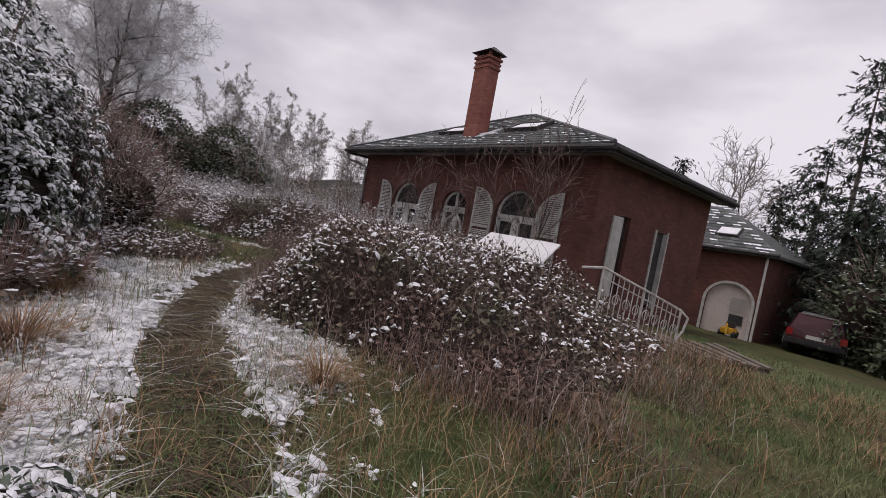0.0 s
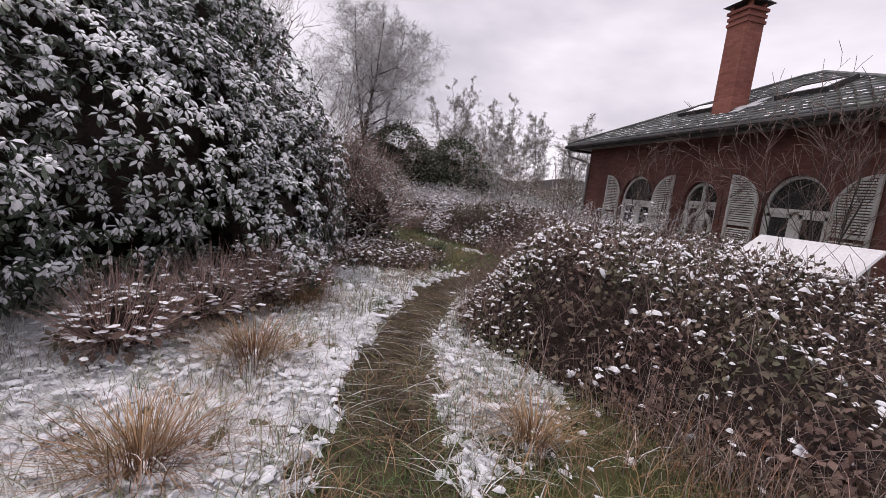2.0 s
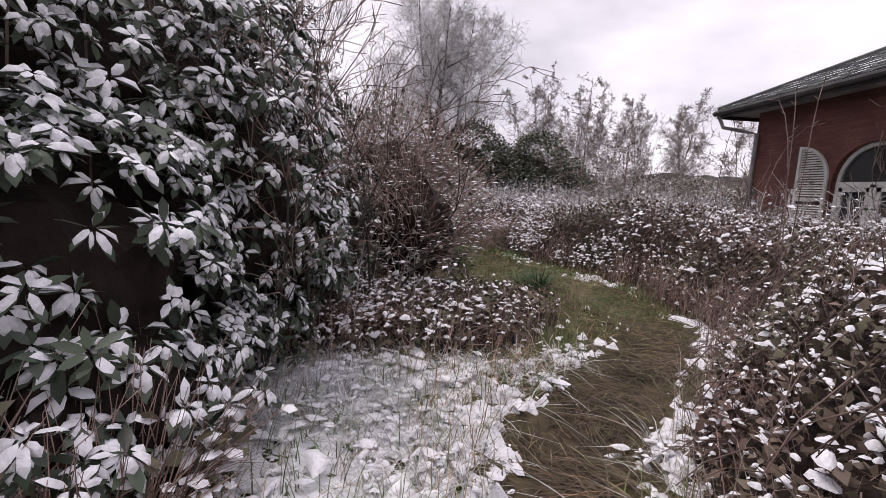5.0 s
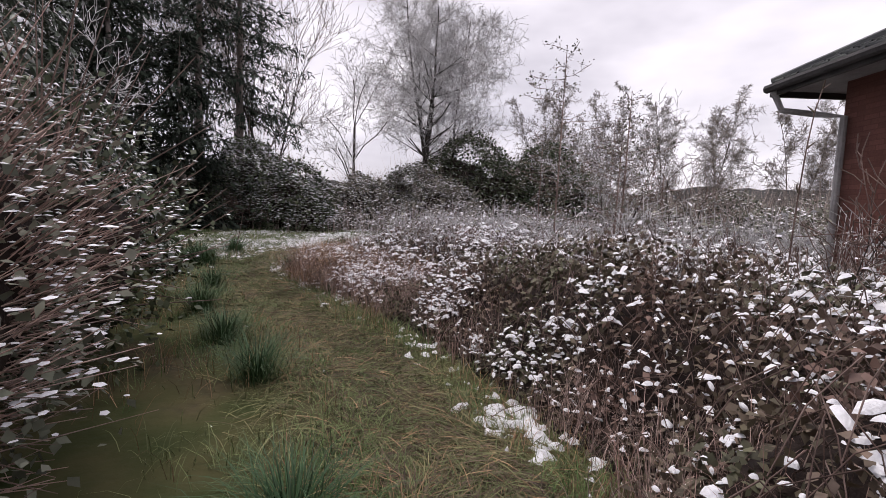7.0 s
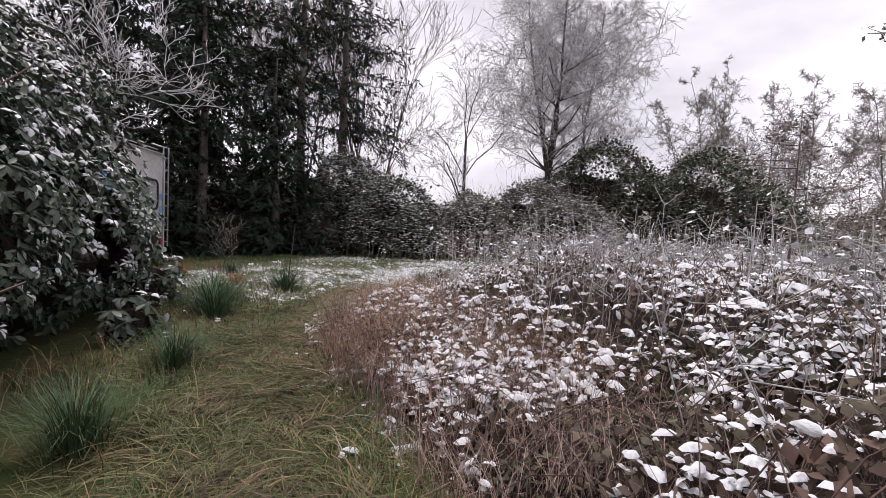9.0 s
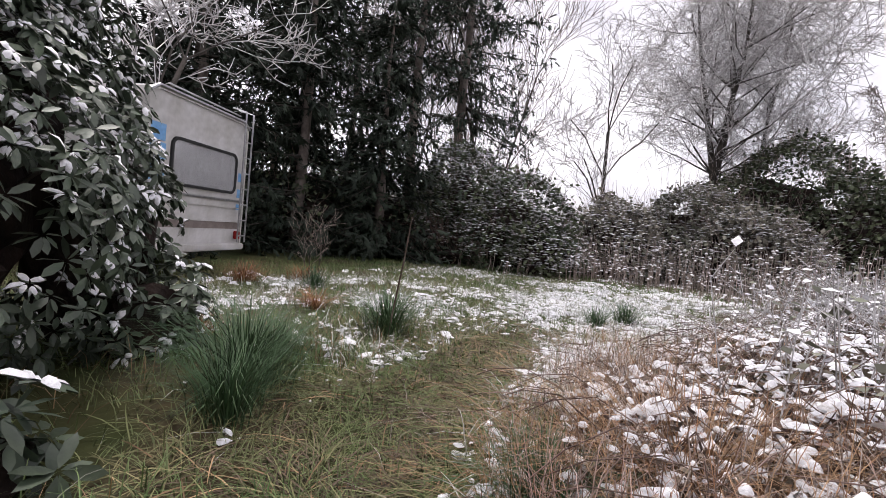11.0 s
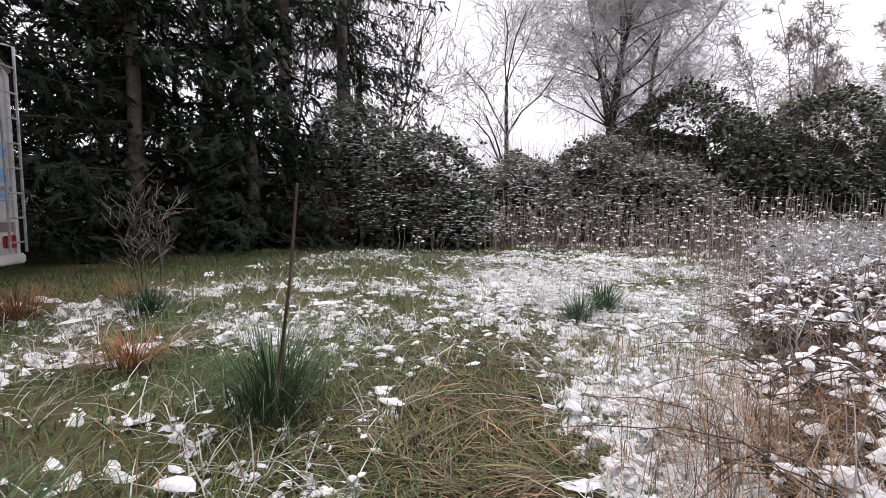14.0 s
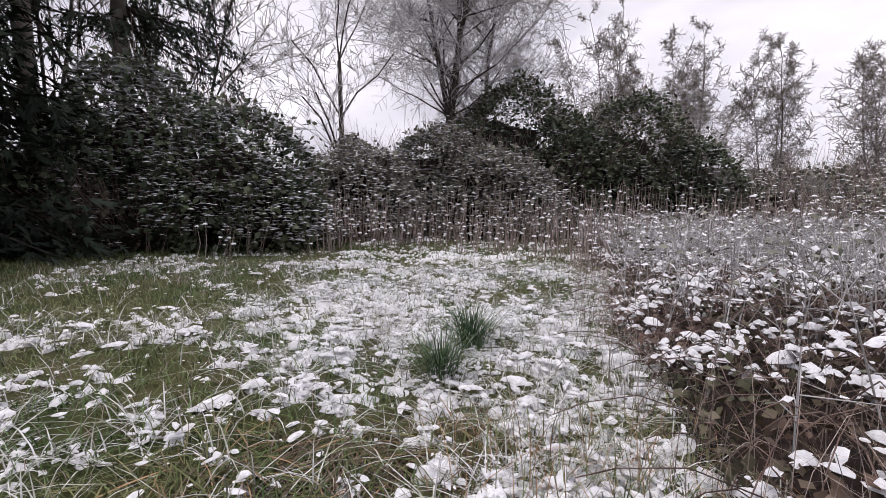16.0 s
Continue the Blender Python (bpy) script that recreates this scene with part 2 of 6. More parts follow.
def thicket_height(x, y):
    """How high the bramble stands over the ground."""
    x, y = np.asarray(x, float), np.asarray(y, float)
    d, side = trail_distance(x, y)
    d = np.where(side > 0, d, -d)
    lump = 0.72 + 0.56 * fractal(x * 0.55 + 5, y * 0.55, 11, 3)
    start = np.where(x > -5.0, 0.28 + 1.43 * ease(0.5, 3.8, x), 0.6)
    main = 1.2 * ease(0, 1.35, d - start) * ease(5.3, 1.7, x + 0.25 * (y + 6)) * ease(-10.5, -8.5, x) * ease(-0.5, -1.4, y)
    west = (0.36 * ease(0, 0.8, d - 0.5) + 0.5 * ease(1.7, 3.2, d)) * ease(-7.5, -9.0, x) * ease(-15.5, -12.5, x)
    far = (0.26 + 0.22 * ease(-21, -17, x)) * ease(0, 2.0, d - 0.5 - 0.26 * np.clip(-14.5 - x, 0, 20)) * ease(-11.5, -13, x)
    south = 0.34 * ease(0, 1.0, -d - 0.50) * ease(-1.8, -2.6, x) * ease(-4.6, -3.6, x) * ease(-10.0, -9.0, y)
    return np.maximum(np.maximum(main, south), np.maximum(west, far)) * lump


def snow_depth(x, y):
    """Depth of the patchy snow; negative where the ground shows."""
    x, y = np.asarray(x, float), np.asarray(y, float)
    d, side = trail_distance(x, y)
    n = fractal(x * 1.1, y * 1.1, 21, 3) * 0.34 + fractal(x * 4.5, y * 4.5, 31, 3) * 0.30 + fractal(x * 14, y * 14, 35, 2) * 0.52 - 0.08
    want = -0.06 + 0.21 * ease(-6.5, -9.2, y) * ease(-4, -2, x) * ease(7.5, 5.5, x)
    want = want + np.where(side > 0, 0.12 - 0.07 * ease(2.0, 0.5, x), 0.0) * ease(2.0, 0.9, d) * ease(5.0, 3.0, x) * ease(-9, -6, x)
    want = want + 0.15 * ease(1.1, 0.5, np.hypot((x + 14.7) * 0.8, y + 8.55)) - 0.045 * ease(-11, -13, x) * ease(-9.2, -11, y)
    want = want - 0.01 * ease(-12.5, -15, x) + 0.05 * ease(-15, -18, x) * ease(-12, -9, y) - 0.16 * ease(-13.2, -16.5, y) * ease(-10, -14, x)
    want = want - 0.22 * np.where(side > 0, ease(3.2, 4.5, x + 0.55 * (y + 8.5)), ease(4.0, 6.2, x + 0.55 * (y + 8.5))) - np.where(side > 0, 0.10, 0.24) * ease(-3, -6, x) * ease(-13.2, -11.2, x)
    want = want + np.where(side > 0, 0.08, 0.0) * ease(0.5, 0.65, d) * ease(1.3, 0.9, d) * ease(-5.0, -6.5, x) * ease(-12, -10, x)
    slim = np.where(side > 0, 0.04, 0.14) * ease(2.2, 0.8, x) * ease(-5.0, -3.5, x)
    want = want - 0.5 * ease(0.52, 0.22, d + slim + 0.3 * (n - 0.5)) * ease(-16, -13, x)
    want = want - 0.25 * ease(16, 30, np.hypot(x + 6, y + 8)) - 0.2 * ease(-2, 1, y)
    return (n - 0.515 + want) * 0.42


# ---- mesh helpers ----
def mesh_object(name, verts, faces, mat, parent=None, label="", smooth=False):
    me = bpy.data.meshes.new(name)
    verts = np.asarray(verts, np.float32).reshape(-1, 3)
    faces = np.asarray(faces, np.int32)
    k = faces.shape[1]
    me.vertices.add(len(verts))
    me.vertices.foreach_set("co", verts.ravel())
    me.loops.add(faces.size)
    me.loops.foreach_set("vertex_index", faces.ravel())
    me.polygons.add(len(faces))
    me.polygons.foreach_set("loop_start", np.arange(0, faces.size, k, dtype=np.int32))
    if smooth:
        me.polygons.foreach_set("use_smooth", np.ones(len(faces), bool))
    me.update(calc_edges=True)
    me.validate()
    me.materials.append(mat)
    ob = new(name, me)
    ob.parent = parent
    if label:
        ob["label"] = label
    return ob


def part(name, bm, mat, parent, label="", smooth=False):
    me = bpy.data.meshes.new(name)
    bmesh.ops.recalc_face_normals(bm, faces=bm.faces[:])
    bm.to_mesh(me)
    bm.free()
    if smooth:
        for p in me.polygons:
            p.use_smooth = True
    me.materials.append(mat)
    ob = new(name, me)
    ob.parent = parent
    if label:
        ob["label"] = label
    return ob


def thing(name, label, category, m=None, group="", kind=""):
    ob = new(name)
    ob.empty_display_size = 0.2
    if m is not None:
        ob.matrix_basis = m
    return tagged(ob, label, category, group, kind)


def add_box(bm, x0, y0, z0, x1, y1, z1, m=None, bevel=0.0):
    vs = [bm.verts.new(Vector((x, y, z))) for x in (x0, x1) for y in (y0, y1) for z in (z0, z1)]
    fs = [bm.faces.new([vs[i] for i in q]) for q in ((0, 1, 3, 2), (4, 6, 7, 5), (0, 4, 5, 1), (2, 3, 7, 6), (0, 2, 6, 4), (1, 5, 7, 3))]
    if bevel:
        es = list({e for f in fs for e in f.edges})
        r = bmesh.ops.bevel(bm, geom=es, offset=bevel, segments=2, affect="EDGES")
        vs = list({v for f in r["faces"] for v in f.verts} | {v for v in vs if v.is_valid})
    if m is not None:
        bmesh.ops.transform(bm, matrix=m, verts=[v for v in vs if v.is_valid])
    return bm


def box(x0, y0, z0, x1, y1, z1, m=None, bevel=0.0):
    return add_box(bmesh.new(), x0, y0, z0, x1, y1, z1, m, bevel)


def add_tube(bm, pts, r, sides=6, r_end=None):
    pts = [Vector(p) for p in pts]
    rings = []
    for i, p in enumerate(pts):
        d = (pts[min(i + 1, len(pts) - 1)] - pts[max(i - 1, 0)]).normalized()
        a = d.orthogonal().normalized() if i == 0 else (a - d * a.dot(d)).normalized()
        b = d.cross(a)
        rr = r + ((r_end if r_end is not None else r) - r) * i / max(1, len(pts) - 1)
        rings.append([bm.verts.new(p + (a * math.cos(t) + b * math.sin(t)) * rr) for t in [2 * math.pi * k / sides for k in range(sides)]])
    for q, w in zip(rings[:-1], rings[1:]):
        for k in range(sides):
            bm.faces.new((q[k], q[(k + 1) % sides], w[(k + 1) % sides], w[k]))
    bm.faces.new(rings[0][::-1])
    bm.faces.new(rings[-1])
    return bm


def tube(pts, r, sides=6, r_end=None):
    return add_tube(bmesh.new(), pts, r, sides, r_end)


def add_prism(bm, outline, y0, y1):
    """An outline in x, z pushed from y0 to y1."""
    a = [bm.verts.new((x, y0, z)) for x, z in outline]
    b = [bm.verts.new((x, y1, z)) for x, z in outline]
    bm.faces.new(a)
    bm.faces.new(b[::-1])
    for i in range(len(a)):
        j = (i + 1) % len(a)
        bm.faces.new((a[i], b[i], b[j], a[j]))
    return bm


def arch(x0, x1, z0, spring, top, n=14):
    """Outline of a round-headed opening, from its foot on one side round to the other."""
    c, r = (x0 + x1) / 2, (x1 - x0) / 2
    return [(x1, z0)] + [(c + r * math.cos(t), spring + (top - spring) * math.sin(t)) for t in [math.pi * k / n for k in range(n + 1)]] + [(x0, z0)]


def add_band(bm, outline, inner, y0, y1):
    """A flat frame between two outlines with as many points, open at its foot."""
    ring = []
    for (x, z), (u, w) in zip(outline, inner):
        ring.append([bm.verts.new(p) for p in ((x, y0, z), (u, y0, w), (u, y1, w), (x, y1, z))])
    for q, w in zip(ring[:-1], ring[1:]):
        for k in range(4):
            bm.faces.new((q[k], q[(k + 1) % 4], w[(k + 1) % 4], w[k]))
    bm.faces.new(ring[0])
    bm.faces.new(ring[-1][::-1])
    return bm


def scatter(name, tv, tf, mats, places, mat, parent=None, label="", smooth=False):
    """Many copies of one small shape, joined: mats (N,3,3), places (N,3)."""
    tv, tf = np.asarray(tv, float), np.asarray(tf, int)
    v = np.einsum("nij,kj->nki", mats, tv) + places[:, None, :]
    f = tf[None] + (np.arange(len(places)) * len(tv))[:, None, None]
    return mesh_object(name, v.reshape(-1, 3), f.reshape(-1, tf.shape[1]), mat, parent, label, smooth)


def frames_from(direction, up, twist=None):
    """Rotations whose x runs along direction and whose z leans to up."""
    x = direction / np.linalg.norm(direction, axis=1, keepdims=True)
    y = np.cross(up, x)
    y /= np.maximum(np.linalg.norm(y, axis=1, keepdims=True), 1e-6)
    z = np.cross(x, y)
    return np.stack([x, y, z], 2)


rng = np.random.default_rng(7)

# ---- ground: one sheet to the horizon ----
def grid_sheet(name, xs, ys, height, mat, keep=None):
    gx, gy = np.meshgrid(xs, ys, indexing="ij")
    v = np.stack([gx, gy, height(gx, gy)], 2).reshape(-1, 3)
    i, j = np.meshgrid(np.arange(len(xs) - 1), np.arange(len(ys) - 1), indexing="ij")
    a = (i * len(ys) + j).ravel()
    f = np.stack([a, a + len(ys), a + len(ys) + 1, a + 1], 1)
    if keep is not None:
        k = keep(v)
        f = f[k[f].any(1)]
        used, inv = np.unique(f, return_inverse=True)
        v, f = v[used], inv.reshape(f.shape)
    return mesh_object(name, v, f, mat, smooth=True)


def ground_material():
    m = bpy.data.materials.new("wet_winter_ground")
    m.use_nodes = True
    n, l = m.node_tree.nodes, m.node_tree.links
    b = n["Principled BSDF"]
    b.inputs["Roughness"].default_value, b.inputs["Specular IOR Level"].default_value = 0.95, 0.15
    co, at = n.new("ShaderNodeTexCoord"), n.new("ShaderNodeAttribute")
    at.attribute_name = "wear"
    nz, nf = n.new("ShaderNodeTexNoise"), n.new("ShaderNodeTexNoise")
    nz.inputs["Scale"].default_value, nz.inputs["Detail"].default_value = 1.6, 6
    nf.inputs["Scale"].default_value, nf.inputs["Detail"].default_value = 11.0, 8
    grass, mud, mix = n.new("ShaderNodeValToRGB"), n.new("ShaderNodeValToRGB"), n.new("ShaderNodeMixRGB")
    grass.color_ramp.elements[0].position, grass.color_ramp.elements[0].color = 0.35, (0.040, 0.052, 0.018, 1)
    grass.color_ramp.elements[1].position, grass.color_ramp.elements[1].color = 0.65, (0.085, 0.078, 0.035, 1)
    mud.color_ramp.elements[0].position, mud.color_ramp.elements[0].color = 0.35, (0.055, 0.040, 0.030, 1)
    mud.color_ramp.elements[1].position, mud.color_ramp.elements[1].color = 0.7, (0.115, 0.090, 0.052, 1)
    bp = n.new("ShaderNodeBump")
    bp.inputs["Strength"].default_value, bp.inputs["Distance"].default_value = 0.5, 0.03
    for t in (nz, nf):
        l.new(co.outputs["Object"], t.inputs["Vector"])
    l.new(nz.outputs["Fac"], grass.inputs["Fac"])
    l.new(nf.outputs["Fac"], mud.inputs["Fac"])
    l.new(at.outputs["Fac"], mix.inputs["Fac"])
    l.new(grass.outputs["Color"], mix.inputs["Color1"])
    l.new(mud.outputs["Color"], mix.inputs["Color2"])
    l.new(mix.outputs["Color"], b.inputs["Base Color"])
    l.new(nf.outputs["Fac"], bp.inputs["Height"])
    l.new(bp.outputs["Normal"], b.inputs["Normal"])
    return m


def axis(lo, hi, step, far):
    core = np.arange(lo, hi + step / 2, step)
    out = np.array([hi + 4, hi + 12, hi + 30, hi + 80, hi + 250, far])
    back = np.array([-far, lo - 250, lo - 80, lo - 30, lo - 12, lo - 4])
    return np.concatenate([back, core, out])


ground = grid_sheet("ground", axis(-36, 14, 0.18, 1500), axis(-24, 20, 0.18, 1500), ground_height, ground_material())
tagged(ground, "damp winter grass ground with a muddy trodden path", "ground", kind="structure")
gv = np.empty(len(ground.data.vertices) * 3, np.float32)
ground.data.vertices.foreach_get("co", gv)
gv = gv.reshape(-1, 3)
gd, gs = trail_distance(gv[:, 0], gv[:, 1])
wear = np.clip(ease(0.5, 0.15, gd) * ease(5.0, 2.0, gv[:, 0]) * (0.25 + 0.75 * ease(-6, -3, gv[:, 0])) + ease(0.1, 0.5, thicket_height(gv[:, 0], gv[:, 1])), 0, 1)
wear = np.maximum(wear, 0.75 * ease(0.55, 0.68, fractal(gv[:, 0] * 0.8, gv[:, 1] * 0.8, 41)))
ground.data.attributes.new("wear", "FLOAT", "POINT").data.foreach_set("value", wear.astype(np.float32))

snow_sheet = grid_sheet("snow_patches", np.arange(-30, 8.5, 0.042), np.arange(-15.0, 1.0, 0.042),
                        lambda x, y: ground_height(x, y) + np.where(thicket_height(x, y) > 0.35, -0.2, np.clip(snow_depth(x, y) * 1.2, -0.06, 0.04)
                                                                   + 0.045 * (fractal(x * 10, y * 10, 51, 2) - 0.5)), M_SNOW,
                        keep=lambda v: v[:, 2] > ground_height(v[:, 0], v[:, 1]) - 0.012)
tagged(snow_sheet, "thin patchy melting snow lying on the grass", "snow", kind="stuff")

# ---- the brick house ----
FX0, FX1, EAVE = -9.45, 0.72, 3.55
WALL_T = 0.3


def pierced_wall(rect, holes, thick):
    """One wall in x, z with openings through it, pushed back by its thickness."""
    bm = bmesh.new()
    x0, x1, z0, z1 = rect
    edges = []
    for loop in [[(x0, z0), (x1, z0), (x1, z1), (x0, z1)]] + holes:
        vs = [bm.verts.new((x, 0, z)) for x, z in loop]
        edges += [bm.edges.new((vs[i], vs[(i + 1) % len(vs)])) for i in range(len(vs))]
    bmesh.ops.triangle_fill(bm, use_beauty=True, edges=edges)
    r = bmesh.ops.extrude_face_region(bm, geom=bm.faces[:])
    bmesh.ops.translate(bm, vec=(0, thick, 0), verts=[g for g in r["geom"] if isinstance(g, bmesh.types.BMVert)])
    return bm


def build_house():
    house = thing("house", "red brick house with arched windows and hipped slate roof", "house", pose(0, 0, 0))
    depth, base = 6.3, -0.4
    opens = [(-7.25, -5.75, 0.45, 1.86, 2.60), (-4.55, -3.45, 0.95, 1.95, 2.45), (-2.28, -0.88, 0.45, 1.92, 2.62)]
    # front wall, cut round its openings in upright strips
    bm = pierced_wall((FX0, FX1, base, EAVE + 0.1), [arch(*o) for o in opens], WALL_T)
    part("wall", bm, M_BRICK, house, "weathered red brick front wall")
    bm = pierced_wall((WALL_T, depth, base, EAVE + 0.1), [[(1.12, 0.4), (1.62, 0.4), (1.62, 2.35), (1.12, 2.35)], [(3.05, 0.1), (3.75, 0.1), (3.75, 2.2), (3.05, 2.2)]], WALL_T)
    bmesh.ops.transform(bm, matrix=Matrix.Translation((FX1, 0, 0)) @ Matrix.Rotation(math.pi / 2, 4, "Z"), verts=bm.verts[:])
    part("wall", bm, M_BRICK, house, "red brick side wall with a narrow window and a doorway")
    part("wall", box(FX0, WALL_T, base, FX0 + WALL_T, depth, EAVE + 0.1), M_BRICK, house)
    part("wall", box(FX0 + WALL_T, depth - WALL_T, base, FX1 - WALL_T, depth, EAVE + 0.1), M_BRICK, house)
    part("floor_slab", box(FX0 + WALL_T, WALL_T, base, FX1 - WALL_T, depth - WALL_T, 0.42), M_PLANK, house)
    # brick surrounds over the arches
    for x0, x1, z0, sp, top in opens:
        bm = add_band(bmesh.new(), arch(x0 - 0.14, x1 + 0.14, z0, sp, top + 0.13), arch(x0, x1, z0, sp, top), -0.025, 0.02)
        part("window_surround", bm, M_BRICK, house, "brick arch surround")
    # windows: frame, transom, two leaves, panes
    for i, (x0, x1, z0, sp, top) in enumerate(opens):
        win = part("window", add_band(bmesh.new(), arch(x0, x1, z0, sp, top), arch(x0 + 0.07, x1 - 0.07, z0, sp, top - 0.07), 0.08, 0.16), M_WHITE, house, "white painted round-headed window")
        bm = bmesh.new()
        tz = sp - 0.02
        c = (x0 + x1) / 2
        add_box(bm, x0 + 0.06, 0.075, tz - 0.05, x1 - 0.06, 0.165, tz + 0.05)
        add_box(bm, c - 0.06, 0.075, z0, c + 0.06, 0.165, tz)
        for a, b in ((x0 + 0.07, c - 0.06), (c + 0.06, x1 - 0.07)):
            add_box(bm, a, 0.09, z0, a + 0.075, 0.15, tz - 0.05)
            add_box(bm, b - 0.075, 0.09, z0, b, 0.15, tz - 0.05)
            add_box(bm, a, 0.09, z0, b, 0.15, z0 + 0.14)
            add_box(bm, a, 0.09, tz - 0.13, b, 0.15, tz - 0.05)
        part("window_frame", bm, M_WHITE, win)
        if i == 1:
            bm = add_band(bmesh.new(), arch(x0 + 0.16, x1 - 0.16, 0.95, 1.35, 1.75), arch(x0 + 0.24, x1 - 0.24, 0.95, 1.35, 1.66), 0.07, 0.10)
            add_box(bm, c - 0.04, 0.07, 1.9, c + 0.04, 0.15, 2.4)
            part("glazing_bar", bm, M_WHITE, win)
        bm = bmesh.new()
        for a, b in ((x0 + 0.1, c - 0.06), (c + 0.06, x1 - 0.1)):
            add_box(bm, a, 0.115, z0 + 0.1, b, 0.121, tz - 0.1)
        part("pane", bm, M_GLASS, win, "dark window glass")
        part("fanlight", add_prism(bmesh.new(), arch(x0 + 0.06, x1 - 0.06, tz + 0.03, sp, top - 0.06), 0.115, 0.121), M_GLASS, win, "dark half-round fanlight")
    # shutters folded back on the wall
    def shutter(x0, x1, high):
        """high: the edge at which the curved head stands tallest."""
        z0, top, sp = 0.5, 2.62, 1.95
        w = x1 - x0
        head = [(x0 + w * math.sin(math.pi / 2 * k / 8), sp + (top - sp) * math.cos(math.pi / 2 * k / 8)) for k in range(9)]
        if high == "hi":
            head = [(x1 - (x - x0), z) for x, z in head]
        outline = [(x1 if high == "hi" else x0, z0)] + head + [(x0 if high == "hi" else x1, z0)]
        cx, cz = (x0 + x1) / 2, (z0 + top) / 2
        inner = [(cx + (x - cx) * (1 - 0.13 / w), cz + (z - cz) * 0.945) for x, z in outline]
        bm = add_band(bmesh.new(), outline, inner, -0.075, -0.03)
        add_box(bm, x0 + 0.03, -0.075, z0, x1 - 0.03, -0.03, z0 + 0.1)
        add_box(bm, x0 + 0.04, -0.07, 1.5, x1 - 0.04, -0.035, 1.58)
        sh = part("shutter", bm, M_SHUT, house, "white louvred shutter with curved head")
        bm = bmesh.new()
        for k in range(40):
            z = z0 + 0.12 + k * 0.05
            if 1.47 < z < 1.58:
                continue
            lim = 1.0 if z < sp else math.sqrt(max(0.0, 1 - ((z - sp) / (top - sp)) ** 2))
            if lim < 0.25:
                break
            a, b = (x0 + 0.05, x0 + w * lim - 0.05) if high == "lo" else (x1 - w * lim + 0.05, x1 - 0.05)
            add_box(bm, a, -0.006, -0.018, b, 0.006, 0.018, pose(0, -0.052, z, -40))
        part("louvre", bm, M_SHUT, sh)
    shutter(-8.05, -7.3, "lo")
    shutter(-5.7, -4.95, "hi")
    shutter(-3.1, -2.34, "lo")
    shutter(-0.84, -0.12, "hi")
    # shutter and door on the side wall
    bm = box(0, 0, 0.4, 0.05, 0.36, 2.3, pose(FX1 + 0.01, 0.74, 0, 0, 0, -8))
    part("shutter", bm, M_SHUT, house, "narrow white shutter on the side wall")
    part("window", box(FX1 - 0.16, 1.14, 0.4, FX1 - 0.1, 1.6, 2.35), M_GLASS, house, "narrow dark side window")
    part("door", box(FX1 - 0.18, 3.07, 0.2, FX1 - 0.1, 3.73, 2.2), M_DARKWOOD, house, "dark side door")
    part("door_frame", add_box(add_box(bmesh.new(), FX1 - 0.1, 3.0, -0.1, FX1 + 0.03, 3.08, 2.25), FX1 - 0.1, 3.72, -0.1, FX1 + 0.03, 3.8, 2.25), M_SHUT, house)
    # roof: four hips to a short ridge, with courses of slates
    ex0, ex1, ey0, ey1 = FX0 - 0.65, FX1 + 0.50, -0.60, depth + 0.55
    za, zt = EAVE + 0.1, 5.52
    rid = [Vector((-4.5, 2.9, zt)), Vector((-4.0, 2.9, zt))]
    A, B, C, D = Vector((ex0, ey0, za)), Vector((ex1, ey0, za)), Vector((ex1, ey1, za)), Vector((ex0, ey1, za))
    bm = bmesh.new()
    top = [bm.verts.new(p) for p in (A, B, C, D, *rid)]
    low = [bm.verts.new(p - Vector((0, 0, 0.06))) for p in (A, B, C, D)]
    for q in ((0, 1, 5, 4), (1, 2, 5), (2, 3, 4, 5), (3, 0, 4)):
        bm.faces.new([top[k] for k in q])
    for k in range(4):
        bm.faces.new((low[k], low[(k + 1) % 4], top[(k + 1) % 4], top[k]))
    bm.faces.new(low)
    roof = part("roof", bm, M_SLATE, house, "grey slate hipped roof dusted with snow")
    slates = {"v": [], "f": []}
    dust = {"v": [], "f": []}
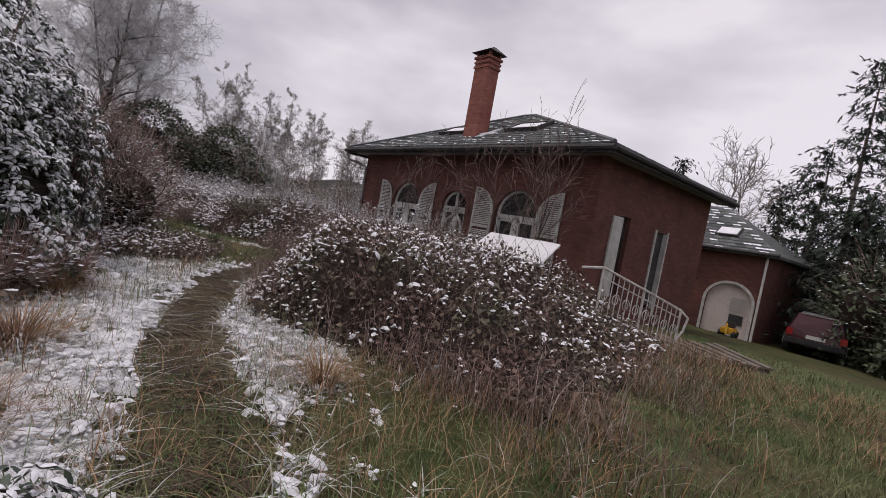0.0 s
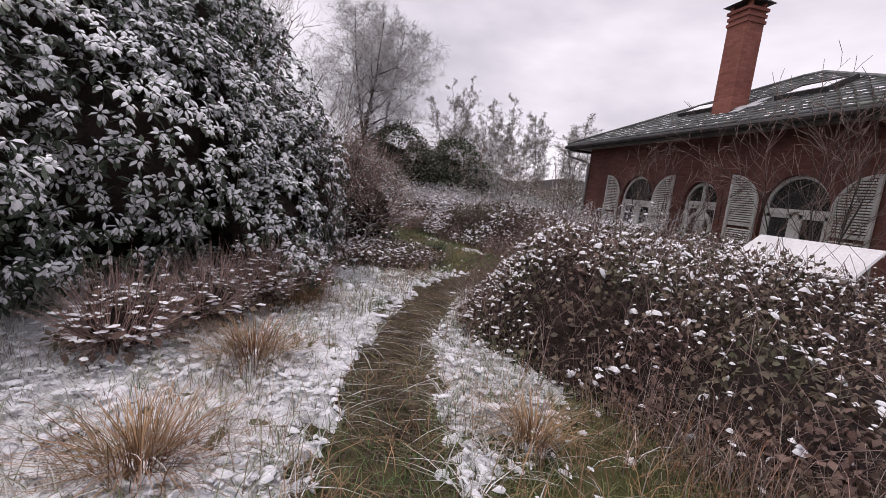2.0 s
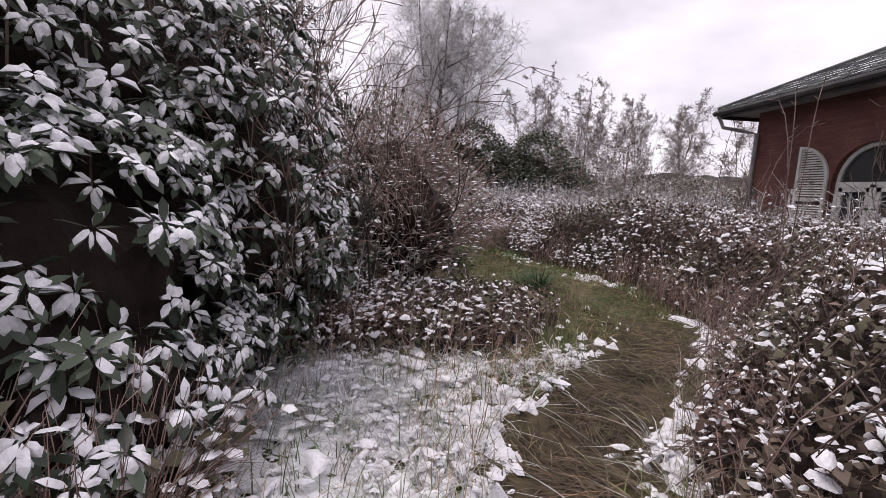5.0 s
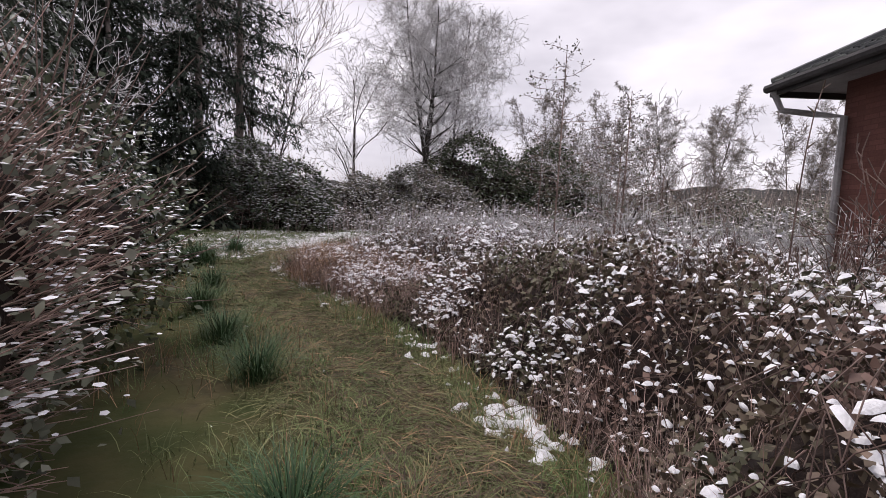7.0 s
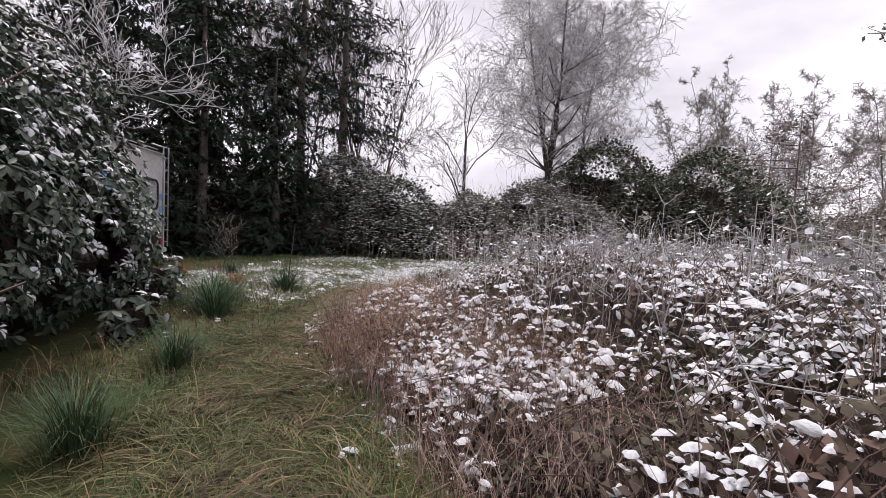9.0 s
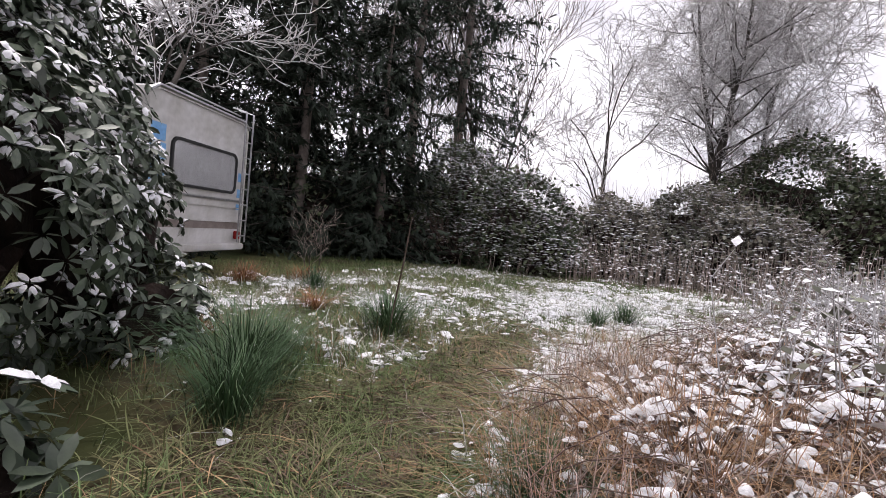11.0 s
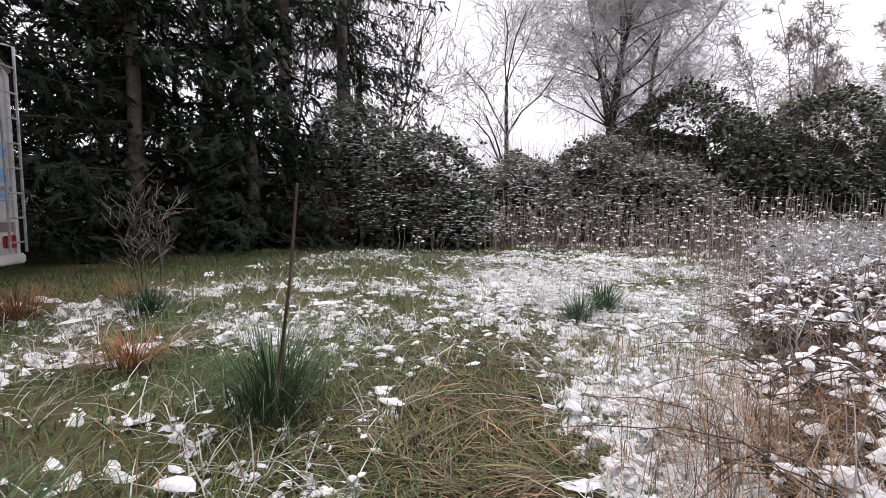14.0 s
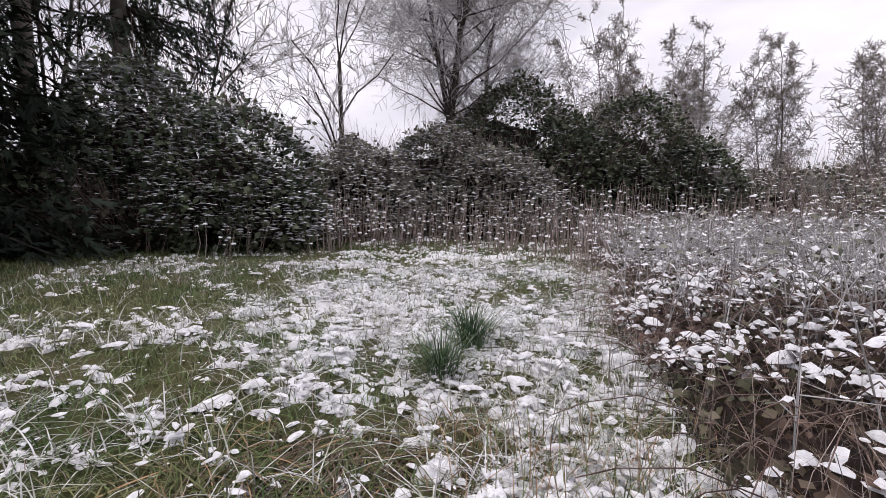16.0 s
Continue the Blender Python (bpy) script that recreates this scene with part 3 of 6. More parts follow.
    for (p, q, r, s, n_rows) in ((A, B, rid[1], rid[0], 17), (B, C, rid[1], rid[1], 20)):
        nrm = (q - p).cross(s - p).normalized()
        if nrm.z < 0:
            nrm = -nrm
        for k in range(n_rows):
            t0, t1 = k / n_rows, (k + 1.12) / n_rows
            l0, r0 = p.lerp(s, t0), q.lerp(r, t0)
            l1, r1 = p.lerp(s, min(1, t1)), q.lerp(r, min(1, t1))
            n_w = max(1, int((r0 - l0).length / 0.26))
            for i in range(n_w):
                off = 0.5 if k % 2 else 0.0
                a0, a1 = min(1, (i + off) / n_w + 0.0015), min(1, (i + 1 + off) / n_w - 0.0015)
                if a1 <= a0:
                    continue
                lift = nrm * (0.028 + 0.008 * random.random())
                quad = [l0.lerp(r0, a0) + lift, l0.lerp(r0, a1) + lift, l1.lerp(r1, a1) + nrm * 0.008, l1.lerp(r1, a0) + nrm * 0.008]
                drop = [v - lift for v in quad[:2]]
                i0 = len(slates["v"])
                slates["v"] += [tuple(v) for v in quad + drop]
                slates["f"] += [(i0, i0 + 1, i0 + 2, i0 + 3), (i0 + 4, i0 + 5, i0 + 1, i0)]
                if random.random() < 0.42:
                    u0, u1 = 0.1 + 0.4 * random.random(), 0.6 + 0.4 * random.random()
                    h0, h1 = 0.05 + 0.2 * random.random(), 0.35 + 0.4 * random.random()
                    i0 = len(dust["v"])
                    lo, hi = quad[0].lerp(quad[1], u0), quad[0].lerp(quad[1], u1)
                    lo2, hi2 = quad[3].lerp(quad[2], u0), quad[3].lerp(quad[2], u1)
                    up = nrm * 0.012
                    dust["v"] += [tuple(v + up) for v in (lo.lerp(lo2, h0), hi.lerp(hi2, h0), hi.lerp(hi2, h1), lo.lerp(lo2, h1))]
                    dust["f"] += [(i0, i0 + 1, i0 + 2, i0 + 3)]
    ob = mesh_object("slate", slates["v"], slates["f"], M_SLATE, roof)
    tagged(ob, kind="stuff")
    ob = mesh_object("snow_dusting", dust["v"], dust["f"], M_SNOW, roof)
    tagged(ob, kind="stuff")
    bm = bmesh.new()
    for p, q in ((A, rid[0]), (B, rid[1]), (rid[0], rid[1]), (C, rid[1])):
        add_tube(bm, [p + Vector((0, 0, 0.03)), q + Vector((0, 0, 0.03))], 0.055, 6)
    part("hip_tile", bm, M_SLATE, roof)
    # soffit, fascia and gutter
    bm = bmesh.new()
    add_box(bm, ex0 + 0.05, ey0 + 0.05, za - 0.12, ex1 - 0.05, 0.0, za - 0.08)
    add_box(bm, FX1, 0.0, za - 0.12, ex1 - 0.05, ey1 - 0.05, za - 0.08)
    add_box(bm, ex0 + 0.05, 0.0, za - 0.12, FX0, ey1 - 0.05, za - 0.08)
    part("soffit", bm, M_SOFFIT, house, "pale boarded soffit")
    bm = bmesh.new()
    for a, b in (((ex0, ey0), (ex1, ey0)), ((ex1, ey0), (ex1, ey1)), ((ex0, ey1), (ex0, ey0))):
        d = Vector((b[0] - a[0], b[1] - a[1], 0))
        add_box(bm, 0, -0.02, za - 0.2, d.length, 0.03, za - 0.061, Matrix.Translation((a[0], a[1], 0)) @ Matrix.Rotation(math.atan2(d.y, d.x), 4, "Z"))
    part("fascia", bm, M_DARKWOOD, house, "dark painted fascia board")
    bm = bmesh.new()
    add_tube(bm, [(ex0, ey0 - 0.07, za - 0.09), (ex1 + 0.07, ey0 - 0.07, za - 0.09)], 0.065, 8)
    add_tube(bm, [(ex1 + 0.07, ey0 - 0.07, za - 0.09), (ex1 + 0.07, ey1, za - 0.09)], 0.065, 8)
    part("gutter", bm, M_DARKWOOD, house, "dark half-round gutter")
    bm = tube([(ex0 + 0.1, ey0 - 0.05, za - 0.12), (ex0 + 0.12, ey0 + 0.1, za - 0.42), (ex0 + 0.3, -0.12, za - 0.5), (FX0 + 0.1, -0.08, za - 0.62), (FX0 + 0.1, -0.08, base)], 0.045, 8)
    part("downpipe", bm, M_SOFFIT, house, "grey rainwater downpipe")
    # chimney
    c0, c1 = Vector((-4.54, 0.32, 3.9)), Vector((-3.96, 0.80, 6.62))
    bm = box(c0.x, c0.y, c0.z, c1.x, c1.y, c1.z - 0.35)
    for k, g in enumerate((0.03, 0.0, 0.03, 0.0, 0.05)):
        z = c1.z - 0.35 + 0.07 * k
        add_box(bm, c0.x - g, c0.y - g, z, c1.x + g, c1.y + g, z + 0.07)
    ch = part("chimney", bm, M_CHIM, house, "tall orange-red brick chimney with a hooded cap")
    for x in (c0.x, c1.x - 0.08):
        for y in (c0.y, c1.y - 0.08):
            part("cap_leg", box(x, y, c1.z, x + 0.08, y + 0.08, c1.z + 0.12), M_CHIM, ch)
    bm = bmesh.new()
    z = c1.z + 0.12
    q = [bm.verts.new(p) for p in ((c0.x - 0.13, c0.y - 0.13, z), (c1.x + 0.13, c0.y - 0.13, z), (c1.x + 0.13, c1.y + 0.13, z), (c0.x - 0.13, c1.y + 0.13, z))]
    t = [bm.verts.new(p) for p in ((c0.x + 0.1, c0.y + 0.2, z + 0.2), (c1.x - 0.1, c0.y + 0.2, z + 0.2), (c1.x - 0.1, c1.y - 0.2, z + 0.2), (c0.x + 0.1, c1.y - 0.2, z + 0.2))]
    bm.faces.new(q[::-1])
    bm.faces.new(t)
    for k in range(4):
        bm.faces.new((q[k], q[(k + 1) % 4], t[(k + 1) % 4], t[k]))
    part("chimney_cap", bm, M_DARKWOOD, ch, "dark metal chimney hood")
    slope = math.degrees(math.atan2(zt - za, 2.9 - ey0))
    bm = box(-0.42, -0.1, 0.03, 0.42, 0.14, 0.06, pose(-3.75, 0.5, za + (0.5 - ey0) * math.tan(radians(slope)), slope))
    add_box(bm, -0.09, -0.5, 0.03, 0.16, 0.5, 0.055, pose(-3.72, 0.62, za + (0.62 - ey0) * math.tan(radians(slope)), slope))
    part("flashing", bm, M_LEAD, ch, "pale lead flashing")
    # skylights
    for x, y in ((-2.55, 1.05), (-5.6, 1.05)):
        m = pose(x, y, za + (y - ey0) * math.tan(radians(slope)), slope)
        bm = bmesh.new()
        for b in ((-0.6, -0.4, 0.6, -0.32), (-0.6, 0.32, 0.6, 0.4), (-0.6, -0.32, -0.52, 0.32), (0.52, -0.32, 0.6, 0.32)):
            add_box(bm, b[0], b[1], 0.0, b[2], b[3], 0.13, m)
        sk = part("skylight", bm, M_DARKWOOD, house, "roof window with snow on its glass")
        part("pane", box(-0.52, -0.32, 0.07, 0.52, 0.32, 0.085, m), M_GLASS, sk)
        part("snow_cover", box(-0.5, -0.3, 0.087, 0.5, 0.3, 0.105, m), M_SNOW, sk, "thin snow on the glass")
    return house


def build_wing():
    wing = thing("garage_wing", "lower brick garage building with slate roof behind the house", "building", pose(0, 0, 0))
    y0, x0, x1, base, ez = 11.0, -5.0, 1.38, -1.3, 2.35
    gx0, gx1, sp, top = -0.50, 1.12, 0.35, 1.10
    bm = pierced_wall((x0, x1, base, ez), [arch(gx0, gx1, base + 0.05, sp, top)], 0.3)
    bmesh.ops.translate(bm, vec=(0, y0, 0), verts=bm.verts[:])
    part("wall", bm, M_BRICK, wing, "dark red brick wall")
    part("wall", box(x1 - 0.3, y0 + 0.3, base, x1, y0 + 6.0, ez), M_BRICK, wing)
    part("wall", box(x0, y0 + 0.3, base, x0 + 0.3, y0 + 6.0, ez), M_BRICK, wing)
    part("door_surround", add_band(bmesh.new(), arch(gx0 - 0.1, gx1 + 0.1, base, sp, top + 0.1), arch(gx0, gx1, base, sp, top), y0 - 0.03, y0 + 0.02), M_SHUT, wing, "pale arch surround")
    gd = part("garage_door", add_prism(bmesh.new(), arch(gx0, gx1, base, sp, top), y0 + 0.1, y0 + 0.16), M_DOOR, wing, "pale pink arched garage door")
    bm = bmesh.new()
    for k in range(7):
        add_box(bm, 0.36, y0 + 0.07, 0.05 + k * 0.085, 0.98, y0 + 0.10, 0.085 + k * 0.085)
    part("vent_slat", bm, M_SHUT, gd)
    part("hatch", box(0.42, y0 + 0.06, -0.42, 0.9, y0 + 0.1, -0.06), M_DARKWOOD, gd, "dark open hatch")
    for cx in (-2.02, -1.36):
        o, i = arch(cx - 0.2, cx + 0.2, 0.3, 0.72, 0.95, 8), arch(cx - 0.12, cx + 0.12, 0.3, 0.72, 0.86, 8)
        w = part("window", add_band(bmesh.new(), o, i, y0 - 0.04, y0 + 0.01), M_WHITE, wing, "small arched window with a white surround")
        part("pane", add_prism(bmesh.new(), i, y0 - 0.012, y0 - 0.006), M_GLASS, w)
    part("downpipe", tube([(x1 - 0.06, y0 - 0.07, base), (x1 - 0.06, y0 - 0.07, ez)], 0.045, 8), M_WHITE, wing, "white downpipe")
    bm = bmesh.new()
    e = [(x0 - 0.3, y0 - 0.35, ez), (x1 + 0.35, y0 - 0.35, ez + 0.04), (x1 + 0.35, y0 + 6.3, ez), (x0 - 0.3, y0 + 6.3, ez)]
    r = [(x0 - 0.3, y0 + 2.4, 4.35), (-1.15, y0 + 2.4, 4.32)]
    v = [bm.verts.new(p) for p in e + r]
    w = [bm.verts.new((p[0], p[1], p[2] - 0.1)) for p in e]
    for q in ((0, 1, 5, 4), (1, 2, 5), (2, 3, 4, 5), (3, 0, 4)):
        bm.faces.new([v[k] for k in q])
    for k in range(4):
        bm.faces.new((w[k], w[(k + 1) % 4], v[(k + 1) % 4], v[k]))
    bm.faces.new(w)
    rf = part("roof", bm, M_SLATE, wing, "grey slate roof dusted with snow")
    sl, du = ([], []), ([], [])
    P, Q, R, S = Vector(e[0]), Vector(e[1]), Vector(r[1]), Vector(r[0])
    nrm = (Q - P).cross(S - P).normalized()
    for k in range(15):
        l0, r0, l1, r1 = P.lerp(S, k / 15), Q.lerp(R, k / 15), P.lerp(S, (k + 1.1) / 15), Q.lerp(R, (k + 1.1) / 15)
        cnt = int((r0 - l0).length / 0.3)
        for i in range(cnt):
            a, b = (i + 0.03) / cnt, (i + 0.97) / cnt
            i0 = len(sl[0])
            sl[0].extend(tuple(p) for p in (l0.lerp(r0, a) + nrm * 0.04, l0.lerp(r0, b) + nrm * 0.04, l1.lerp(r1, b) + nrm * 0.01, l1.lerp(r1, a) + nrm * 0.01))
            sl[1].append((i0, i0 + 1, i0 + 2, i0 + 3))
            if random.random() < 0.25:
                i0 = len(du[0])
                du[0].extend(tuple(p + nrm * 0.05) for p in (l0.lerp(r0, a), l0.lerp(r0, b), l0.lerp(l1, 0.4).lerp(r0.lerp(r1, 0.4), b), l0.lerp(l1, 0.4).lerp(r0.lerp(r1, 0.4), a)))
                du[1].append((i0, i0 + 1, i0 + 2, i0 + 3))
    tagged(mesh_object("slate", sl[0], sl[1], M_SLATE, rf), kind="stuff")
    tagged(mesh_object("snow_dusting", du[0], du[1], M_SNOW, rf), kind="stuff")
    part("gutter", tube([e[0], e[1]], 0.07, 8), M_DARKWOOD, wing)
    ang = math.degrees(math.atan2(2.0, 2.75))
    for x, t in ((-2.35, 0.68), (-0.35, 0.36)):
        m = pose(x, y0 - 0.35 + 2.75 * t, ez + 2.0 * t + 0.02, ang)
        s = part("skylight", box(-0.42, -0.3, 0, 0.42, 0.3, 0.1, m), M_DARKWOOD, wing, "small roof window with snow")
        part("snow_cover", box(-0.36, -0.24, 0.1, 0.36, 0.24, 0.115, m), M_SNOW, s)
    return wing


build_house()
build_wing()


# ---- things by the house ----
def garden_table():
    t = thing("tilted_table", "white folding table top tipped against the bramble hedge", "table", pose(0.95, -2.75, 1.22, 28, 0, 14))
    part("tabletop", box(-0.72, -0.4, -0.02, 0.72, 0.4, 0.02, bevel=0.012), M_TABLE, t)
    part("edge_rail", add_box(box(-0.7, -0.38, -0.06, 0.7, -0.34, -0.021), -0.7, 0.34, -0.06, 0.7, 0.38, -0.021), M_METAL, t)
    for x in (-0.6, 0.6):
        part("leg", tube([(x, -0.3, -0.05), (x, -0.5, -0.95)], 0.018, 6), M_METAL, t)
        part("leg", tube([(x, 0.3, -0.05), (x, -0.15, -1.2)], 0.018, 6), M_METAL, t)
    return t


def railing():
    a, b = Vector((2.45, -2.2, 0)), Vector((3.0, -0.25, 0))
    r = thing("garden_railing", "rusty white wrought-iron stair railing", "railing", pose(0, 0, 0))
    top = [a + Vector((-0.25, -0.25, 1.12)), a + Vector((0, 0, 1.17)), a.lerp(b, 0.5) + Vector((0, 0, 0.9)), b + Vector((0, 0, 0.62)), b + Vector((0.1, 0.12, 0.5)), b + Vector((0.06, 0.1, 0.25)), b + Vector((0, 0, 0.05))]
    part("top_rail", tube(top, 0.022, 6), M_METAL, r)
    part("bottom_rail", tube([a + Vector((0, 0, 0.45)), b + Vector((0, 0, -0.08))], 0.018, 6), M_METAL, r)
    part("middle_rail", tube([a + Vector((0, 0, 1.02)), b + Vector((0, 0, 0.48))], 0.012, 5), M_METAL, r)
    for k in range(17):
        f = k / 16
        p = a.lerp(b, f)
        post = k in (0, 8, 16)
        part("post" if post else "baluster", tube([p + Vector((0, 0, 0.45 - 0.53 * f - (0.7 if post else 0))), p + Vector((0, 0, 1.16 - 0.55 * f))], 0.022 if post else 0.010, 5), M_METAL, r)
    for k in range(8):
        f = (k + 0.5) / 8
        c = a.lerp(b, f) + Vector((0, 0, 0.76 - 0.54 * f))
        d = (b - a).normalized()
        part("scroll", tube([c + d * (0.09 * math.cos(w)) * (1 - w / 16) + Vector((0, 0, 0.11 * math.sin(w) * (1 - w / 16))) for w in [0.5 * q for q in range(17)]], 0.008, 4), M_METAL, r)
    return r


def boardwalk():
    w = thing("pallet_steps", "weathered wooden slatted boards lying in the grass", "boards", pose(3.3, 0.3, float(ground_height(3.4, 0.5)) + 0.05, 0, 0, -38))
    for k in range(9):
        part("plank", box(-0.75, -0.07, 0, 0.75, 0.07, 0.03, pose(0, -0.75 + 0.185 * k, 0.02 + 0.015 * (k % 3), 0, random.uniform(-2, 2), random.uniform(-3, 3))), M_PLANK, w)
    for x in (-0.6, 0.6):
        part("bearer", box(x - 0.05, -0.85, -0.08, x + 0.05, 0.85, 0.015), M_PLANK, w)
    return w


def toy_digger():
    g = float(ground_height(0.75, 10.4))
    t = thing("ride_on_digger", "yellow plastic ride-on toy before the garage door", "toy", pose(0.75, 10.3, g))
    part("body", box(-0.22, -0.3, 0.12, 0.22, 0.3, 0.34, bevel=0.04), M_YELLOW, t)
    part("seat", box(-0.15, 0.0, 0.34, 0.15, 0.28, 0.55, bevel=0.04), M_DARKWOOD, t)
    part("arm", tube([(0.0, -0.3, 0.3), (0.05, -0.5, 0.5), (0.1, -0.62, 0.15)], 0.04, 6), M_YELLOW, t)
    for x in (-0.22, 0.22):
        for y in (-0.2, 0.2):
            part("wheel", tube([(x - 0.04, y, 0.12), (x + 0.04, y, 0.12)], 0.12, 12), M_RUBBER, t)
    return t


def parked_car():
    """A dark red estate seen from its tail."""
    x, y = 3.2, 10.6
    c = thing("parked_car", "dark red estate car with a silver-framed rear window parked on grass", "car", pose(x, y, float(ground_height(x, y)), 0, 0, 9))
    prof = [(-0.78, 0.35), (-0.82, 0.75), (-0.74, 0.95), (-0.60, 1.38), (-0.5, 1.42), (0.5, 1.42), (0.60, 1.38), (0.74, 0.95), (0.82, 0.75), (0.78, 0.35)]
    bm = bmesh.new()
    rings = []
    for yy, sx, dz, low in ((0.0, 0.97, -0.06, 0), (0.12, 1.0, 0.0, 0), (1.7, 1.0, 0.0, 0), (2.5, 0.98, -0.42, 0), (3.6, 0.95, -0.52, 0), (3.9, 0.86, -0.58, 0)):
        rings.append([bm.verts.new((px * sx, yy + (0.32 * max(0, pz - 0.9) if yy < 0.2 else 0), pz + (dz * max(0, (pz - 0.75) / 0.67)))) for px, pz in prof])
    for q, w in zip(rings[:-1], rings[1:]):
        for k in range(len(prof) - 1):
            bm.faces.new((q[k], q[k + 1], w[k + 1], w[k]))
        bm.faces.new((q[-1], q[0], w[0], w[-1]))
    bm.faces.new(rings[0])
    bm.faces.new(rings[-1][::-1])
    body = part("body", bm, M_CARRED, c, smooth=False)
    part("rear_window", box(-0.6, -0.02, 0.96, 0.6, 0.02, 1.34, pose(0, 0.06, 0.0, -18) @ pose(0, 0.30, 0.0)), M_GLASS, c, "pale reflecting rear window")
    part("roof_panel", box(-0.52, 0.2, 1.40, 0.52, 1.9, 1.44, bevel=0.015), M_CHROME, c, "silver roof")
    part("bumper", box(-0.82, -0.1, 0.38, 0.82, 0.06, 0.56, bevel=0.03), M_RUBBER, c)
    part("number_plate", box(-0.26, -0.04, 0.62, 0.26, -0.015, 0.74), M_WHITE, c)
    for s in (-1, 1):
        part("rear_lamp", box(s * 0.72 - 0.09, -0.05, 0.64, s * 0.72 + 0.09, 0.02, 0.88, bevel=0.015), M_LAMP, c)
        part("side_window", box(s * 0.70 - 0.02, 0.3, 0.98, s * 0.70 + 0.02, 1.9, 1.3, pose(0, 0, 0, 0, 0, 0)), M_GLASS, c)
        for yy in (0.75, 3.1):
            w = part("wheel", tube([(s * 0.70, yy, 0.31), (s * 0.86, yy, 0.31)], 0.31, 18), M_RUBBER, c)
            part("rim", tube([(s * 0.84, yy, 0.31), (s * 0.875, yy, 0.31)], 0.18, 12), M_CHROME, w)
    return c


garden_table()
railing()
boardwalk()
toy_digger()
parked_car()


# ---- the abandoned motorhome at the edge of the clearing ----
def motorhome():
    m = Matrix.Translation((-16.3, -15.6, float(ground_height(-15.5, -15))))
    m = m @ Matrix.Rotation(radians(20), 4, "Z")
    rv = thing("motorhome", "weathered white motorhome with a rear ladder, sunk in undergrowth", "motorhome", m)
    # x from the ladder edge (0) to the far edge (2.25) of the tail, y negative: along the body away from the tail
    W, z0, z1, Ln = 2.5, 0.42, 2.72, 5.6
    bm = bmesh.new()
    prof = [(0, z0), (0, z1 - 0.16), (0.05, z1 - 0.05), (0.16, z1), (W - 0.16, z1), (W - 0.05, z1 - 0.05), (W, z1 - 0.16), (W, z0)]
    add_prism(bm, prof, 0, -Ln)
    shell = part("body", bm, M_RV, rv, "dirty white ribbed shell")
    part("tail_trim", add_band(bmesh.new(), [(x, z) for x, z in prof], [(0.05 + (x / W) * (W - 0.1), z0 + 0.04 + (z - z0) * 0.965) for x, z in prof], 0.0, 0.03), M_RV, rv)
    part("roof_edge", tube([(0.0, 0.03, z1 - 0.1), (0.16, 0.03, z1 + 0.01), (W - 0.16, 0.03, z1 + 0.01), (W, 0.03, z1 - 0.1)], 0.03, 6), M_CHROME, rv)
    # rear window with rounded rubber seal
    x0, x1, w0, w1, r = 0.34, 1.96, 1.42, 2.06, 0.1
    def rounded(g):
        out = []
        for cx, cz, a0 in ((x1 - r, w1 - r, 0), (x0 + r, w1 - r, 90), (x0 + r, w0 + r, 180), (x1 - r, w0 + r, 270)):
            for k in range(5):
                a = radians(a0 + 22.5 * k)
                out.append((cx + (r + g) * math.cos(a), cz + (r + g) * math.sin(a)))
        return out
    o, i = rounded(0.045), rounded(0.0)
    win = part("rear_window", add_band(bmesh.new(), o + o[:1], i + i[:1], 0.0, 0.035), M_RUBBER, rv, "black rubber-sealed rear window")
    part("curtain", add_prism(bmesh.new(), i, 0.002, 0.008), M_CURTAIN, win, "drawn grey curtain")
    part("pane", add_prism(bmesh.new(), i, 0.014, 0.02), M_CLEAR, win).visible_shadow = False
    for k, (a, b) in enumerate(((1.24, 1.275), (0.86, 0.90), (1.12, 1.135))):
        part("rib", box(0.02, 0.0, a, W - 0.02, 0.022, b), M_CHROME if k == 0 else M_RV, rv)
    part("stripe", box(0.02, 0.0, 0.74, W - 0.02, 0.006, 0.86), M_RVBAND, rv, "brown stripe band")
    for a, b, c, d in ((2.12, 1.98, W - 0.05, 2.22), (2.10, 1.72, W - 0.05, 1.95), (2.10, 1.40, W - 0.05, 1.66)):
        part("decal", box(a, 0.0, b, c, 0.006, d), M_RVBLUE, rv, "faded blue panel")
    for a, b in ((1.62, 1.78), (1.32, 1.48), (1.1, 1.2)):
        part("decal", box(0.07, 0.0, a, 0.2, 0.005, b), M_RVBLUE, rv, "faded blue patch")
    part("rear_lamp", box(0.05, 0.0, 0.55, 0.22, 0.04, 0.70, bevel=0.012), M_LAMP, rv)
    part("rear_lamp", box(W - 0.22, 0.0, 0.55, W - 0.05, 0.04, 0.70, bevel=0.012), M_LAMP, rv)
    part("bumper", box(0.0, 0.0, z0 - 0.06, W, 0.1, z0 + 0.06, bevel=0.02), M_RV, rv)
    lad = part("ladder", add_tube(tube([(0.03, 0.12, 0.5), (0.03, 0.12, z1 + 0.18), (0.03, -0.15, z1 + 0.24)], 0.016, 6), [(0.27, 0.12, 0.5), (0.27, 0.12, z1 + 0.18), (0.27, -0.15, z1 + 0.24)], 0.016, 6), M_CHROME, rv, "thin aluminium roof ladder")
    for k in range(8):
        part("rung", tube([(0.03, 0.12, 0.62 + 0.29 * k), (0.27, 0.12, 0.62 + 0.29 * k)], 0.013, 6), M_CHROME, lad)
    part("roof_rail", tube([(0.1, -0.1, z1 + 0.13), (1.0, -0.1, z1 + 0.13), (2.0, -0.1, z1 + 0.13)], 0.015, 6), M_CHROME, rv)
